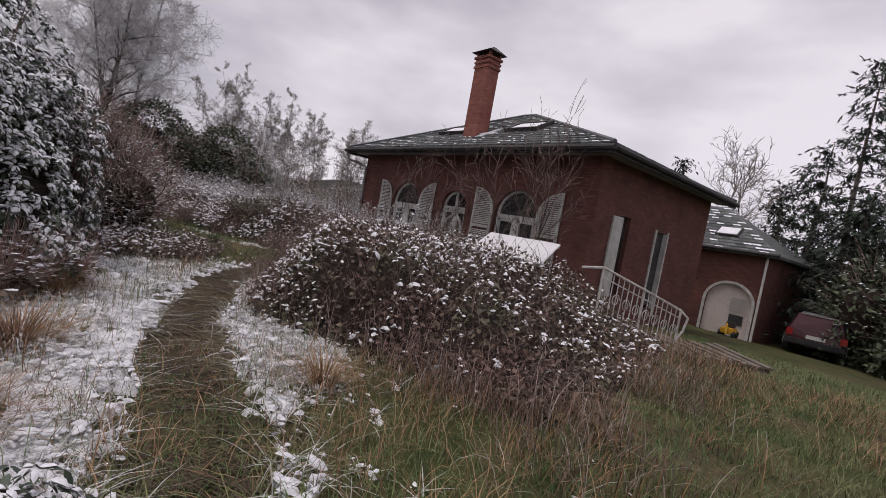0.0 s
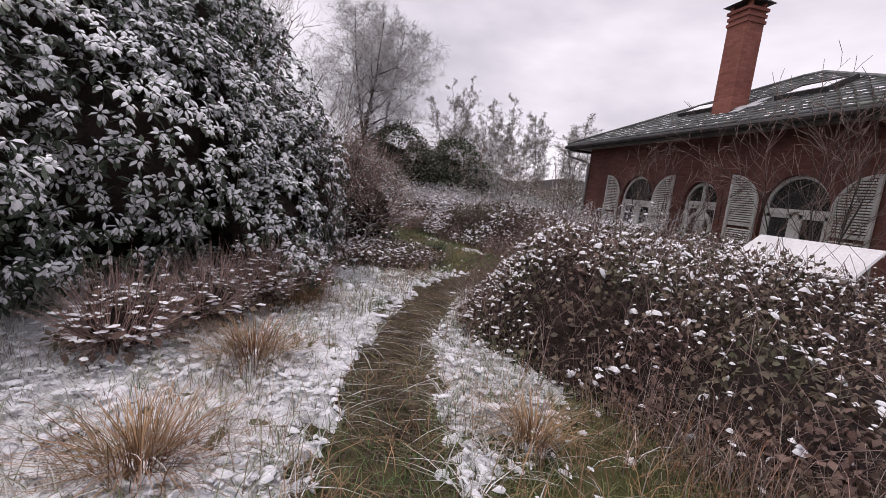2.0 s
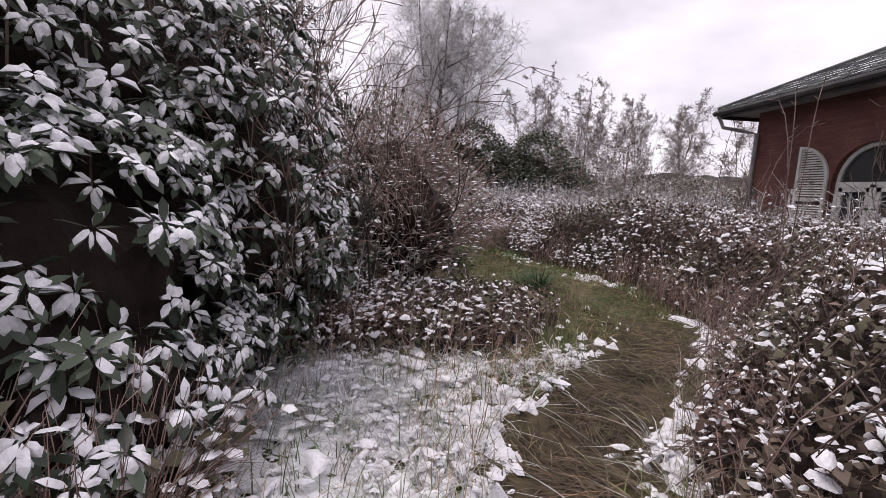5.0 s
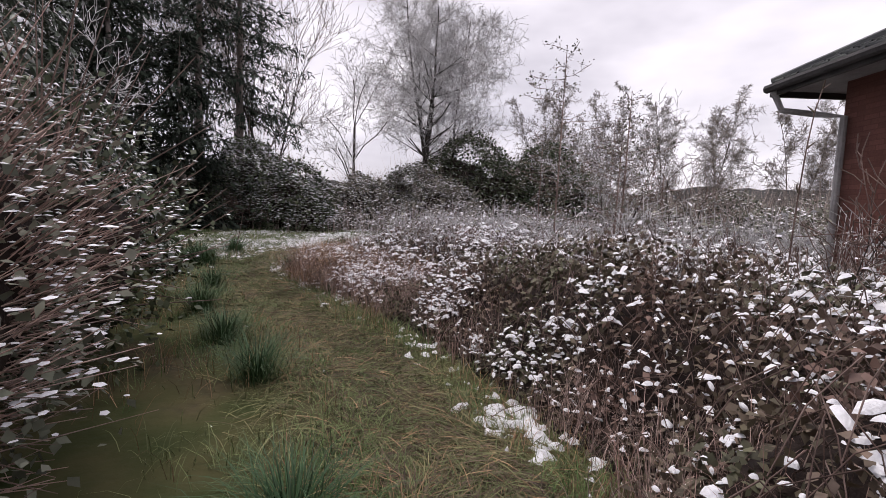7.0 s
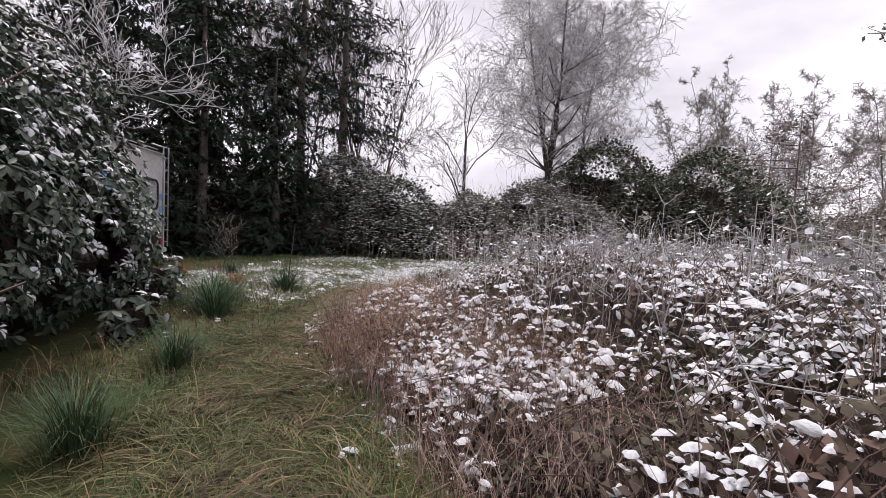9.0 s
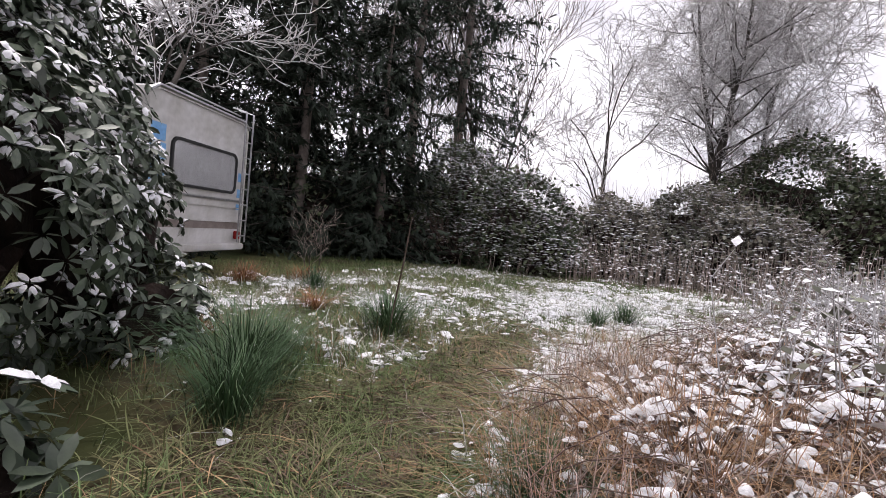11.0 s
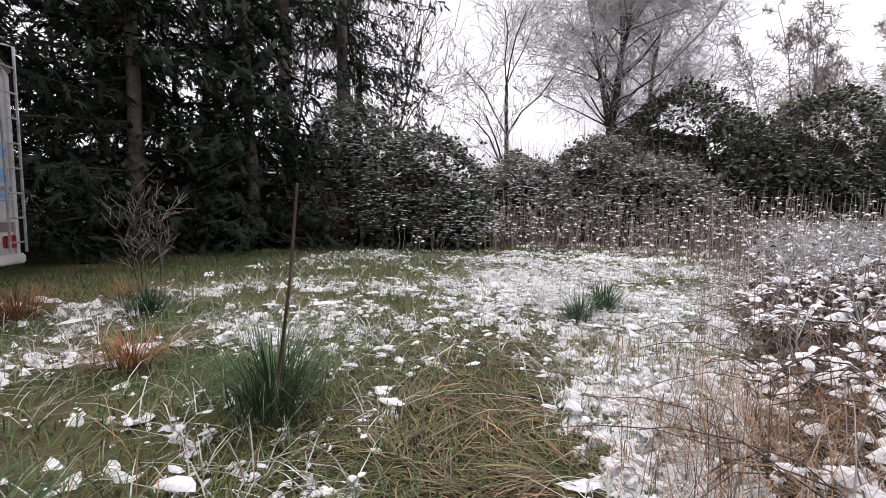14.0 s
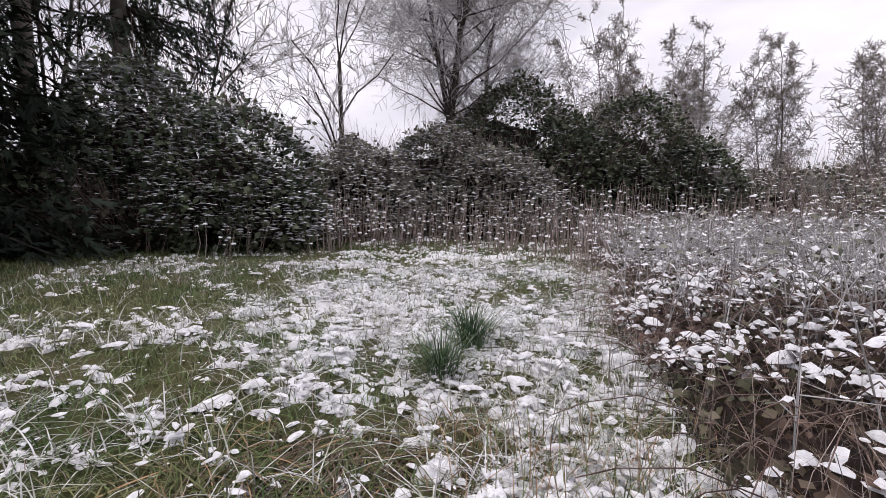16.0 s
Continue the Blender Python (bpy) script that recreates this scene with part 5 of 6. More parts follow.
# -- the bramble thicket along the path
def bramble():
    # filler sheet below the leaves, coloured near-black for the shade inside the thicket
    xs, ys = np.arange(-27, 5.0, 0.12), np.arange(-9.5, 2.0, 0.12)
    core = grid_sheet("bramble_shade_sheet", xs, ys, lambda x, y: ground_height(x, y) - 0.12 + 0.78 * thicket_height(x, y) + 0.16 * (fractal(x * 3, y * 3, 91, 3) - 0.5) * ease(0.1, 0.5, thicket_height(x, y)), M_CORE,
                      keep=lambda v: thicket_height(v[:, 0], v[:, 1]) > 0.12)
    tagged(core, "near-black sheet under the bramble leaves and canes, painted as the shade between them", "bramble", kind="stuff")

    def spots(n, lo_x, hi_x):
        x, y = rng.uniform(lo_x, hi_x, n), rng.uniform(-9.4, -0.4, n)
        h = thicket_height(x, y)
        d, s = trail_distance(x, y)
        ok = (h > 0.16) & (d > 0.5) & (rng.random(n) < np.clip(2.6 / (0.6 + d), 0.25, 1))
        return x[ok], y[ok], h[ok], d[ok]

    for lo, hi, n in ((-10.5, 4.8, 150000), (-27, -10.5, 70000)):
        x, y, h, d = spots(n, lo, hi)
        u = np.where(rng.random(len(x)) < 0.72, rng.uniform(0.74, 1.06, len(x)), rng.uniform(0.1, 0.9, len(x)))
        p = np.stack([x, y, ground_height(x, y) + h * u + rng.normal(size=len(x)) * 0.04], 1)
        dr = rng.normal(size=p.shape) + np.array([0, -0.3, -0.15])
        fr = frames_from(dr, np.array([[0, 0, 1.0]]) + 0.6 * rng.normal(size=p.shape)) * rng.uniform(0.035, 0.085, len(p))[:, None, None]
        tagged(scatter("bramble_leaves", OVAL_V, OVAL_F, fr, p, M_BRLEAF), "dark red-brown bramble leaves on the thicket", "leaves", kind="stuff")
        # snow caught on the top leaves, most of it where the thicket is low
        clump = fractal(x * 0.9, y * 0.9, 101, 3)
        w = np.flatnonzero((u > 0.80) & (rng.random(len(x)) < (0.8 if lo < -11 else 0.52 - 0.28 * ease(0.3, 2.5, x) - 0.28 * ease(-2, -4, x) * ease(-7.0, -6.2, x) * ease(2.6, 1.6, d) + 0.42 * ease(-1, -4, x) * np.maximum(ease(1.6, 2.8, d), ease(-6.6, -7.8, x))) * ease(0.29, 0.50, clump)))
        v, f = lump_shape(5)
        sz = rng.uniform(0.012, 0.036, len(w)) * (0.85 + 0.3 * ease(-9, -12, x[w]))
        big = rng.random(len(w)) < 0.12
        sz = np.where(big, sz * 1.9, sz)
        pad = w[rng.random(len(w)) < 0.5]
        flat = frames_from(dr[pad] * np.array([1, 1, 0.4]), np.array([[0, 0, 1.0]]) + 0.45 * rng.normal(size=(len(pad), 3))) * ((0.03 + rng.gamma(2.2, 0.016, len(pad))) * (0.6 + 0.4 * ease(0.6, 1.7, d[pad])))[:, None, None] * np.array([1, 1.25, 1.7])
        tagged(scatter("snow_pads", PAD_V, PAD_F, flat, p[pad] + np.array([0, 0, 0.012]), M_SNOW, smooth=True), "wet snow lying on single bramble leaves", "snow", kind="stuff")
        keep = rng.random(len(w)) < 0.45 + 0.4 * ease(-4, -7, x[w])
        w, sz = w[keep], sz[keep] * 0.9
        tagged(scatter("snow_clumps", v, f, spin(len(w)) * sz[:, None, None] * np.stack([rng.uniform(0.8, 1.8, len(w)), rng.uniform(0.6, 1.0, len(w)), rng.uniform(0.9, 1.7, len(w))], 1)[:, None, :],
                       p[w] + np.array([0, 0, 0.02]), M_SNOW, smooth=True), "clumps of wet snow caught on the bramble leaves", "snow", kind="stuff")
    # arching canes
    x, y, h, d = spots(16000, -24, 4.8)
    a = rng.uniform(0, 2 * math.pi, len(x))
    reach = np.minimum(rng.uniform(0.2, 1.0, len(x)), np.maximum(d - 0.35, 0.1))
    topz = h * rng.uniform(0.75, 1.18, len(x)) + 0.05
    seg = []
    pts = []
    for s in (0.0, 0.3, 0.6, 0.85, 1.0):
        pts.append(np.stack([x + np.cos(a) * reach * s, y + np.sin(a) * reach * s, ground_height(x, y) + topz * (1 - (1.7 * s - 1) ** 2 * (1 if s < 0.6 else 0.65)) + 0.02], 1))
    for q, w in zip(pts[:-1], pts[1:]):
        seg.append(np.hstack([q, w, np.full((len(x), 1), 0.0034), np.full((len(x), 1), 0.0026)]))
    tagged(stems_mesh("bramble_canes", np.concatenate(seg), M_TWIG, None, 3), "thin purple-brown bramble canes", "canes", kind="stuff")
    # pale dead grass and stems hanging in the front of the thicket
    n = 26000
    x, y = rng.uniform(-24, 5, n), rng.uniform(-9.4, -1, n)
    d, s = trail_distance(x, y)
    h = thicket_height(x, y)
    ok = (s > 0) & (h > 0.05) & (h < 1.0) & (d < 3.2)
    blades("dead_stems", "pale dead stems standing in front of the brambles", x[ok], y[ok], rng.uniform(0.2, 0.7, ok.sum()), 0.0042, M_STALK, 0.45, lift=None)
    n = 60000
    x, y = rng.uniform(-12, 4.5, n), rng.uniform(-9.4, -2.5, n)
    d, s = trail_distance(x, y)
    h = thicket_height(x, y)
    ok = ((s > 0) | (x > -3.4)) & (h > 0.04) & (h < 1.15) & (d > 0.5) & (d < 2.4) & (rng.random(n) < 0.35 + 0.65 * ease(-2.5, -4.5, x)) & (fractal(x * 1.5, y * 1.5, 171, 2) > 0.38)
    blades("bleached_stems", "bleached pinkish dead stems hanging in the front of the brambles", x[ok], y[ok], rng.uniform(0.22, 0.62, ok.sum()), 0.0048, M_HAY, 0.5, lift=ground_height(x[ok], y[ok]) + 0.45 * h[ok] * rng.uniform(0, 1, ok.sum()))
    # frosted shoots that stand out of the far part of the thicket
    n = 15000
    x, y = rng.uniform(-27, -2.2, n), rng.uniform(-9.5, 5.0, n)
    d, s = trail_distance(x, y)
    h = np.maximum(thicket_height(x, y), 0.3 * (y > -2))
    ok = (d > np.where(s > 0, 1.5, 0.8)) & (h > 0.2) & ~((x > -10.6) & (y > -1.0)) & (rng.random(n) < ease(1.2, 4.5, d) * (0.3 + 0.9 * fractal(x * 0.5, y * 0.5, 181, 3)))
    x, y, h = x[ok], y[ok], h[ok]
    m = len(x)
    g = ground_height(x, y)
    base = np.stack([x, y, g + 0.3 * h], 1)
    tip = base + np.stack([rng.normal(size=m) * 0.16, rng.normal(size=m) * 0.16, 0.6 * h + rng.uniform(0.15, 0.75, m)], 1)
    seg = [np.hstack([base, tip, np.full((m, 1), 0.006), np.full((m, 1), 0.003)])]
    pads = []
    for k in range(4):
        u = rng.uniform(0.45, 1.0, (m, 1))
        a = base + (tip - base) * u
        b = a + np.stack([rng.normal(size=m) * 0.13, rng.normal(size=m) * 0.13, rng.uniform(0.0, 0.2, m)], 1)
        seg.append(np.hstack([a, b, np.full((m, 1), 0.0035), np.full((m, 1), 0.0025)]))
        pads.append((a + b) / 2 if k % 2 else b)
    tagged(stems_mesh("frosted_shoots", np.concatenate(seg), M_FROST, None, 3), "thin frosted shoots standing out of the thicket", "shoots", kind="stuff")
    pads = np.concatenate(pads)
    fr = frames_from(rng.normal(size=pads.shape) * np.array([1, 1, 0.35]), np.array([[0, 0, 1.0]]) + 0.4 * rng.normal(size=pads.shape)) * rng.uniform(0.04, 0.10, len(pads))[:, None, None]
    cut = rng.random(len(pads)) < 0.5
    tagged(scatter("shoot_leaves", OVAL_V, OVAL_F, fr[cut], pads[cut], M_SCRUB), "small grey-green leaves on the frosted shoots", "leaves", kind="stuff")
    tagged(scatter("shoot_snow", OVAL_V, OVAL_F, fr[~cut], pads[~cut] + np.array([0, 0, 0.01]), M_SNOW), "snow flecks on the frosted shoots", "snow", kind="stuff")


BLADE_V = [(0, -0.5, 0), (0, 0.5, 0), (0.22, -0.4, 0.45), (0.22, 0.4, 0.45), (0.6, -0.26, 0.78), (0.6, 0.26, 0.78), (1.1, 0, 0.86)]
BLADE_F = [(0, 1, 3), (0, 3, 2), (2, 3, 5), (2, 5, 4), (4, 5, 6)]


LYING_V = [(0, -0.5, -0.02), (0, 0.5, -0.02), (0.35, -0.5, 0.06), (0.35, 0.5, 0.06), (0.7, -0.4, 0.05), (0.7, 0.4, 0.05), (1, 0, -0.03)]
LYING_F = [(0, 1, 3), (0, 3, 2), (2, 3, 5), (2, 5, 4), (4, 5, 6)]
SHORT_V = [(0, -0.5, 0), (0, 0.5, 0), (0.35, -0.35, 0.55), (0.35, 0.35, 0.55), (1.1, 0, 0.86)]
SHORT_F = [(0, 1, 3), (0, 3, 2), (2, 3, 4)]


def blades(name, label, x, y, ln, width, mat, bend=0.6, lift=None, parent=None, turn=None):
    n = len(x)
    if n == 0:
        return None
    a = rng.uniform(0, 2 * math.pi, n) if turn is None else turn
    b = bend * rng.uniform(0.3, 1.7, n)
    ca, sa = np.cos(a), np.sin(a)
    z = np.zeros(n)
    m = np.stack([np.stack([ca * b * ln, -sa * width, z], 1), np.stack([sa * b * ln, ca * width, z], 1), np.stack([z - 0.10 * b * ln, z, ln * np.clip(1.15 - 0.25 * b, 0.45, 1.2)], 1)], 1)
    g = ground_height(x, y) - 0.01 if lift is None else lift
    few = float(np.mean(ln)) < 0.16
    ob = scatter(name, SHORT_V if few else BLADE_V, SHORT_F if few else BLADE_F, m, np.stack([x, y, g], 1), mat, parent)
    return tagged(ob, label, "grass", kind="stuff")


bramble()


# -- grass and litter on the ground
def field(n, x0, x1, y0, y1, want):
    x, y = rng.uniform(x0, x1, n), rng.uniform(y0, y1, n)
    ok = rng.random(n) < want(x, y)
    return x[ok], y[ok]


def meadow():
    def lawn(x, y):
        d, s = trail_distance(x, y)
        return ease(1.5, 3.8, x + 0.45 * (y + 8.5)) * (0.25 + 0.75 * fractal(x * 1.3, y * 1.3, 111)) * (thicket_height(x, y) < 0.25) * ease(0.02, -0.02, snow_depth(x, y))
    x, y = field(120000, 1.0, 9.0, -10.0, 4.0, lawn)
    blades("lawn_grass", "short rough green lawn grass", x, y, rng.uniform(0.05, 0.17, len(x)), 0.006, M_GRASS, 0.8)
    x, y = field(26000, 1.0, 8.0, -9.0, 1.0, lambda x, y: lawn(x, y) * (fractal(x * 1.1, y * 1.1, 117) > 0.5))
    blades("dead_lawn_grass", "bleached dead grass among the lawn", x, y, rng.uniform(0.12, 0.34, len(x)), 0.006, M_STRAW, 0.9)

    def fringe(x, y):
        return ease(2.0, 3.2, x + 0.25 * (y + 6)) * ease(6.2, 4.2, x + 0.25 * (y + 6)) * ease(-7.2, -6.0, y) * ease(0.5, -1.5, y) * (fractal(x * 1.4, y * 1.4, 118) > 0.42)
    for mat, n in ((M_LITTER, 24000), (M_BRACKEN, 9000), (M_STALK, 9000)):
        x, y = field(n, 1.0, 7.0, -8.2, 0.6, fringe)
        blades("dead_fringe_grass", "brown dead grass and stems along the foot of the brambles", x, y, rng.uniform(0.15, 0.42, len(x)), 0.006, mat, 0.9)

    def verge(x, y):
        d, s = trail_distance(x, y)
        return ease(0.25, 0.6, d) * ease(2.6, 0.8, d) * (0.15 + 0.85 * (fractal(x * 1.6, y * 1.6, 121) > 0.52)) * (thicket_height(x, y) < 0.5)
    x, y = field(60000, -16, 6.5, -12, -4, verge)
    blades("verge_grass", "frosted grass beside the path", x, y, rng.uniform(0.08, 0.26, len(x)), 0.006, M_GRASS, 0.8)
    x, y = field(42000, -16, 6.5, -12, -4, lambda x, y: verge(x, y) * (fractal(x * 1.2, y * 1.2, 123) > 0.5))
    blades("verge_straw", "pale dead grass stems beside the path", x, y, rng.uniform(0.10, 0.38, len(x)), 0.005, M_STRAW, 0.8)
    for mat, n, name, lab, far in ((M_LITTER, 34000, "trodden_stems", "brown trodden stems lying flat on the path", 0.9), (M_DULL, 30000, "flattened_grass", "dull flattened grass matted along the path", 1.5), (M_STRAW, 8000, "trodden_straw", "pale straw lying flat on the path", 1.1)):
        x, y = field(n * 5, -16, 7.5, -11, -4.3, lambda x, y: ease(far, 0.15, trail_distance(x, y)[0]) * (0.4 + 0.6 * (fractal(x * 2.2, y * 2.2, 119, 2) > 0.48)) * (thicket_height(x, y) < 0.3) * ease(0.03, -0.02, snow_depth(x, y)))
        ok = (mat is M_LITTER) | (rng.random(len(x)) < 0.10 + 0.90 * ease(-2.5, -4.5, x) + 0.5 * ease(3.0, 5.0, x))
        x, y = x[ok][:n], y[ok][:n]
        lie = 1.4 * fractal(x * 1.7, y * 1.7, 125, 2) * 2 * math.pi + rng.normal(size=len(x)) * 0.7
        dr = np.stack([np.cos(lie), np.sin(lie), rng.normal(size=len(x)) * 0.10], 1)
        ln = rng.uniform(0.10, 0.36, len(x))
        fr = frames_from(dr, np.array([[0, 0, 1.0]]) + 0.35 * rng.normal(size=dr.shape)) * np.stack([ln, rng.uniform(0.004, 0.007, len(x)), ln], 1)[:, None, :]
        tagged(scatter(name, LYING_V, LYING_F, fr, np.stack([x, y, ground_height(x, y) + rng.uniform(0.0, 0.03, len(x))], 1), mat), lab, "grass", kind="stuff")
    x, y = field(60000, -13.5, -4, -10.5, -4.5, lambda x, y: ease(1.6, 0.2, trail_distance(x, y)[0]))
    blades("path_grass", "thin grass on the path", x, y, rng.uniform(0.05, 0.16, len(x)), 0.005, M_GRASS, 1.2)

    x, y = field(26000, -3, 6.5, -11.5, -6.5, lambda x, y: ease(0.0, 0.02, snow_depth(x, y)) * (0.15 + 0.85 * (fractal(x * 1.4, y * 1.4, 127) > 0.5)))
    blades("grass_in_snow", "frozen grass stems poking through the snow", x, y, rng.uniform(0.09, 0.24, len(x)), 0.005, M_STALK, 0.8)

    def glade(x, y):
        return ease(-11.0, -12.5, x) * ease(-17.5, -15.5, y) * (thicket_height(x, y) < 0.2) * (0.35 + 0.65 * fractal(x, y, 131))
    x, y = field(150000, -26, -11, -17.5, -4, glade)
    blades("glade_grass", "rough green grass in the snowy glade", x, y, rng.uniform(0.05, 0.15, len(x)), 0.0075, M_GRASS, 1.0)
    x, y = field(26000, -26, -12, -15, -3, lambda x, y: glade(x, y) * (fractal(x * 0.7, y * 0.7, 133) > 0.46))
    blades("glade_straw", "dead grass in the snowy glade", x, y, rng.uniform(0.06, 0.2, len(x)), 0.005, M_STALK, 0.9)

    # blades bowed under snow, and crumbs of snow hanging in the grass
    def rimy(x, y):
        sd = snow_depth(x, y)
        return ease(-0.035, 0.0, sd) * (thicket_height(x, y) < 0.25) * (0.25 + 0.75 * (fractal(x * 2.0, y * 2.0, 137, 2) > 0.45))
    for x0, x1, y0, y1, n in ((-22, -9.5, -14, -5, 70000), (-3, 7, -12.5, -6.5, 46000)):
        x, y = field(n, x0, x1, y0, y1, rimy)
        blades("snowy_grass", "grass blades bowed under wet snow", x, y, rng.uniform(0.10, 0.27, len(x)), 0.008, M_RIME, 1.5)
        x, y = field(n * 3 // 4, x0, x1, y0, y1, lambda x, y: rimy(x, y) * ease(4.5, 1.0, trail_distance(x, y)[0]))
        v, f = lump_shape(13)
        sz = 0.006 + rng.gamma(1.4, 0.008, len(x))
        tagged(scatter("snow_crumbs", v, f, spin(len(x)) * sz[:, None, None] * np.stack([rng.uniform(0.8, 2.4, len(x)), rng.uniform(0.6, 1.1, len(x)), rng.uniform(0.5, 1.1, len(x))], 1)[:, None, :],
                       np.stack([x, y, ground_height(x, y) + np.clip(snow_depth(x, y), 0, 0.05) + rng.uniform(0.0, 0.05, len(x))], 1), M_SNOW, smooth=True), "crumbs of wet snow caught in the grass", "snow", kind="stuff")


meadow()


def tuft(x, y, r, ln, n, mat, label, name="grass_tuft", bend=0.75):
    q, a = rng.normal(size=n) * r * 0.4, rng.uniform(0, 2 * math.pi, n)
    px, py = x + q * np.cos(a), y + q * np.sin(a)
    out = np.arctan2(py - y, px - x) + rng.normal(size=n) * 0.4
    blades(name, label, px, py, ln * rng.uniform(0.5, 1.1, n), 0.007, mat, bend, turn=out)


for x, y, r, ln, n in ((-12.3, -10.6, 0.34, 0.62, 700), (-11.9, -10.25, 0.22, 0.5, 350), (-14.1, -10.68, 0.26, 0.55, 520), (-9.2, -8.9, 0.25, 0.5, 420), (-10.4, -9.35, 0.2, 0.45, 300), (-12.0, -8.55, 0.22, 0.42, 350),
                       (-12.9, -11.0, 0.25, 0.4, 300), (-7.0, -7.2, 0.3, 0.5, 420), (-8.0, -8.0, 0.3, 0.5, 420), (-17.2, -8.7, 0.2, 0.4, 300), (-16.6, -9.0, 0.18, 0.38, 240), (-5.0, -6.2, 0.3, 0.45, 380), (-15.8, -13.2, 0.25, 0.4, 260)):
    tuft(x, y, r, ln, n, M_TUFT, "lush green grass tussock")
for x, y, r, ln, n in ((-12.4, -8.0, 0.5, 0.62, 900), (-11.3, -7.6, 0.45, 0.55, 800), (-13.2, -7.7, 0.35, 0.45, 500), (-12.7, -11.7, 0.16, 0.38, 220), (-14.5, -12.0, 0.2, 0.32, 220), (3.3, -9.5, 0.3, 0.42, 420), (1.9, -9.2, 0.3, 0.45, 420), (0.2, -9.0, 0.3, 0.5, 380), (3.1, -7.3, 0.2, 0.4, 260)):
    tuft(x, y, r, ln, n, M_STRAW if x > -12.6 else M_BRACKEN, "bleached dead grass clump", "dead_grass_clump", 1.0)
tuft(-15.3, -14.2, 0.35, 0.42, 300, M_BRACKEN, "rust-brown dead bracken by the motorhome", "dead_bracken", 1.0)
tuft(-16.3, -13.9, 0.4, 0.35, 300, M_BRACKEN, "rust-brown dead bracken by the motorhome", "dead_bracken", 1.0)

n = 9000
bx, by = rng.uniform(-14.5, -10.2, n), rng.uniform(-9.0, -5.8, n)
bd, bs = trail_distance(bx, by)
ok = (bs > 0) & (bd > 0.55) & (bd < 2.2) & (fractal(bx * 1.2, by * 1.2, 161) > 0.42)
bx, by = bx[ok], by[ok]
for cut, mat in ((slice(0, None, 3), M_STRAW), (slice(1, None, 3), M_STALK), (slice(2, None, 4), M_BRACKEN)):
    qx, qy = bx[cut], by[cut]
    blades("fallen_bracken", "matted rust-brown dead bracken and grass over the brambles", qx, qy, rng.uniform(0.2, 0.5, len(qx)), 0.004, mat, 1.3, lift=ground_height(qx, qy) + 0.75 * thicket_height(qx, qy))

stalk = thing("dock_stalk", "single dark dry stalk standing in a grass tussock", "stalk", pose(0, 0, 0))
part("stem", tube([(-14.05, -10.66, 0.1), (-13.98, -10.56, 0.55), (-13.8, -10.38, 1.05), (-13.7, -10.28, 1.45)], 0.012, 6, 0.005), M_TWIG, stalk)

# -- rhododendrons beside the path
rhododendron("rhododendron_bush", "tall rhododendron with long dark leaves laden with snow",
             [(-0.8, -11.7, 1.2, 2.3, 2.1, 2.0), (-2.6, -10.9, 1.5, 2.0, 1.9, 2.3), (-1.2, -12.2, 2.6, 2.4, 2.0, 2.1), (1.5, -12.8, 1.3, 2.0, 1.9, 2.0), (-4.3, -10.6, 1.2, 1.6, 1.8, 1.9), (-2.2, -11.6, 3.6, 2.0, 1.7, 1.5), (3.1, -14.0, 1.4, 2.0, 1.8, 2.1), (-0.85, -9.6, 0.65, 1.0, 0.72, 1.0), (-2.1, -9.4, 1.1, 1.0, 0.85, 1.25), (-3.0, -9.2, 0.8, 0.8, 0.7, 0.9), (-0.6, -9.15, 0.3, 0.85, 0.45, 0.5)],
             23000, 0.112, 1.05, thin=0.20)
rhododendron("rhododendron_bush", "rhododendron with dark green drooping leaves and little snow",
             [(-10.56, -12.48, 0.9, 1.87, 1.65, 1.65), (-11.4, -12.6, 1.6, 1.1, 1.1, 1.65), (-8.64, -11.76, 1.3, 1.98, 1.87, 2.2), (-12.24, -12.36, 0.95, 0.68, 0.61, 1.38), (-10.44, -13.32, 2.5, 1.98, 1.65, 1.87), (-6.72, -10.56, 1.2, 1.76, 1.65, 2.2), (-8.16, -12.0, 3.0, 1.98, 1.76, 1.76), (-12.35, -11.75, 0.35, 0.5, 0.45, 0.6)],
             19000, 0.115, 0.30, single=(-11.6, -11.3, 0.85), thin=0.14)
rhododendron("young_rhododendron", "young rhododendron with fresh green leaves at the path edge", [(-10.9, -10.45, 0.3, 0.35, 0.3, 0.3)], 60, 0.15, 0.15)
rhododendron("low_laurel", "low leafy evergreen half buried in snow", [(4.42, -9.16, 0.06, 0.26, 0.26, 0.24), (4.12, -9.36, 0.06, 0.26, 0.26, 0.22)], 240, 0.075, 0.6, core=0.42)
shrub("twiggy_shrub", "tangled brown shrub with snow in its twigs", [(-4.6, -8.0, 0.8, 0.9, 0.75, 1.0), (-5.3, -8.4, 1.2, 0.9, 0.8, 1.1)], 3600, 0.065, M_SCRUB, 0.7, 1800, twig_mat=M_HAY, fine=0.5)
shrub("ivy_mound", "ivy-covered mound behind the path speckled with snow", [(-7.0, -9.2, 1.0, 1.3, 1.0, 1.3), (-6.2, -9.2, 0.7, 1.0, 0.8, 1.0)], 4000, 0.08, M_IVY, 0.3, 300)

for x, y, h in ((0.9, -9.8, 0.3), (0.2, -9.4, 0.36), (-0.4, -9.05, 0.26), (1.7, -10.2, 0.3)):
    shrub("low_leafy_shrub", "low brown leafy growth under wet snow beside the path", [(x, y, h * 0.5, 0.5, 0.36, h * 0.75)], 500, 0.075, M_BRLEAF, 0.8, 900, twig_mat=M_HAY, fine=0.32)

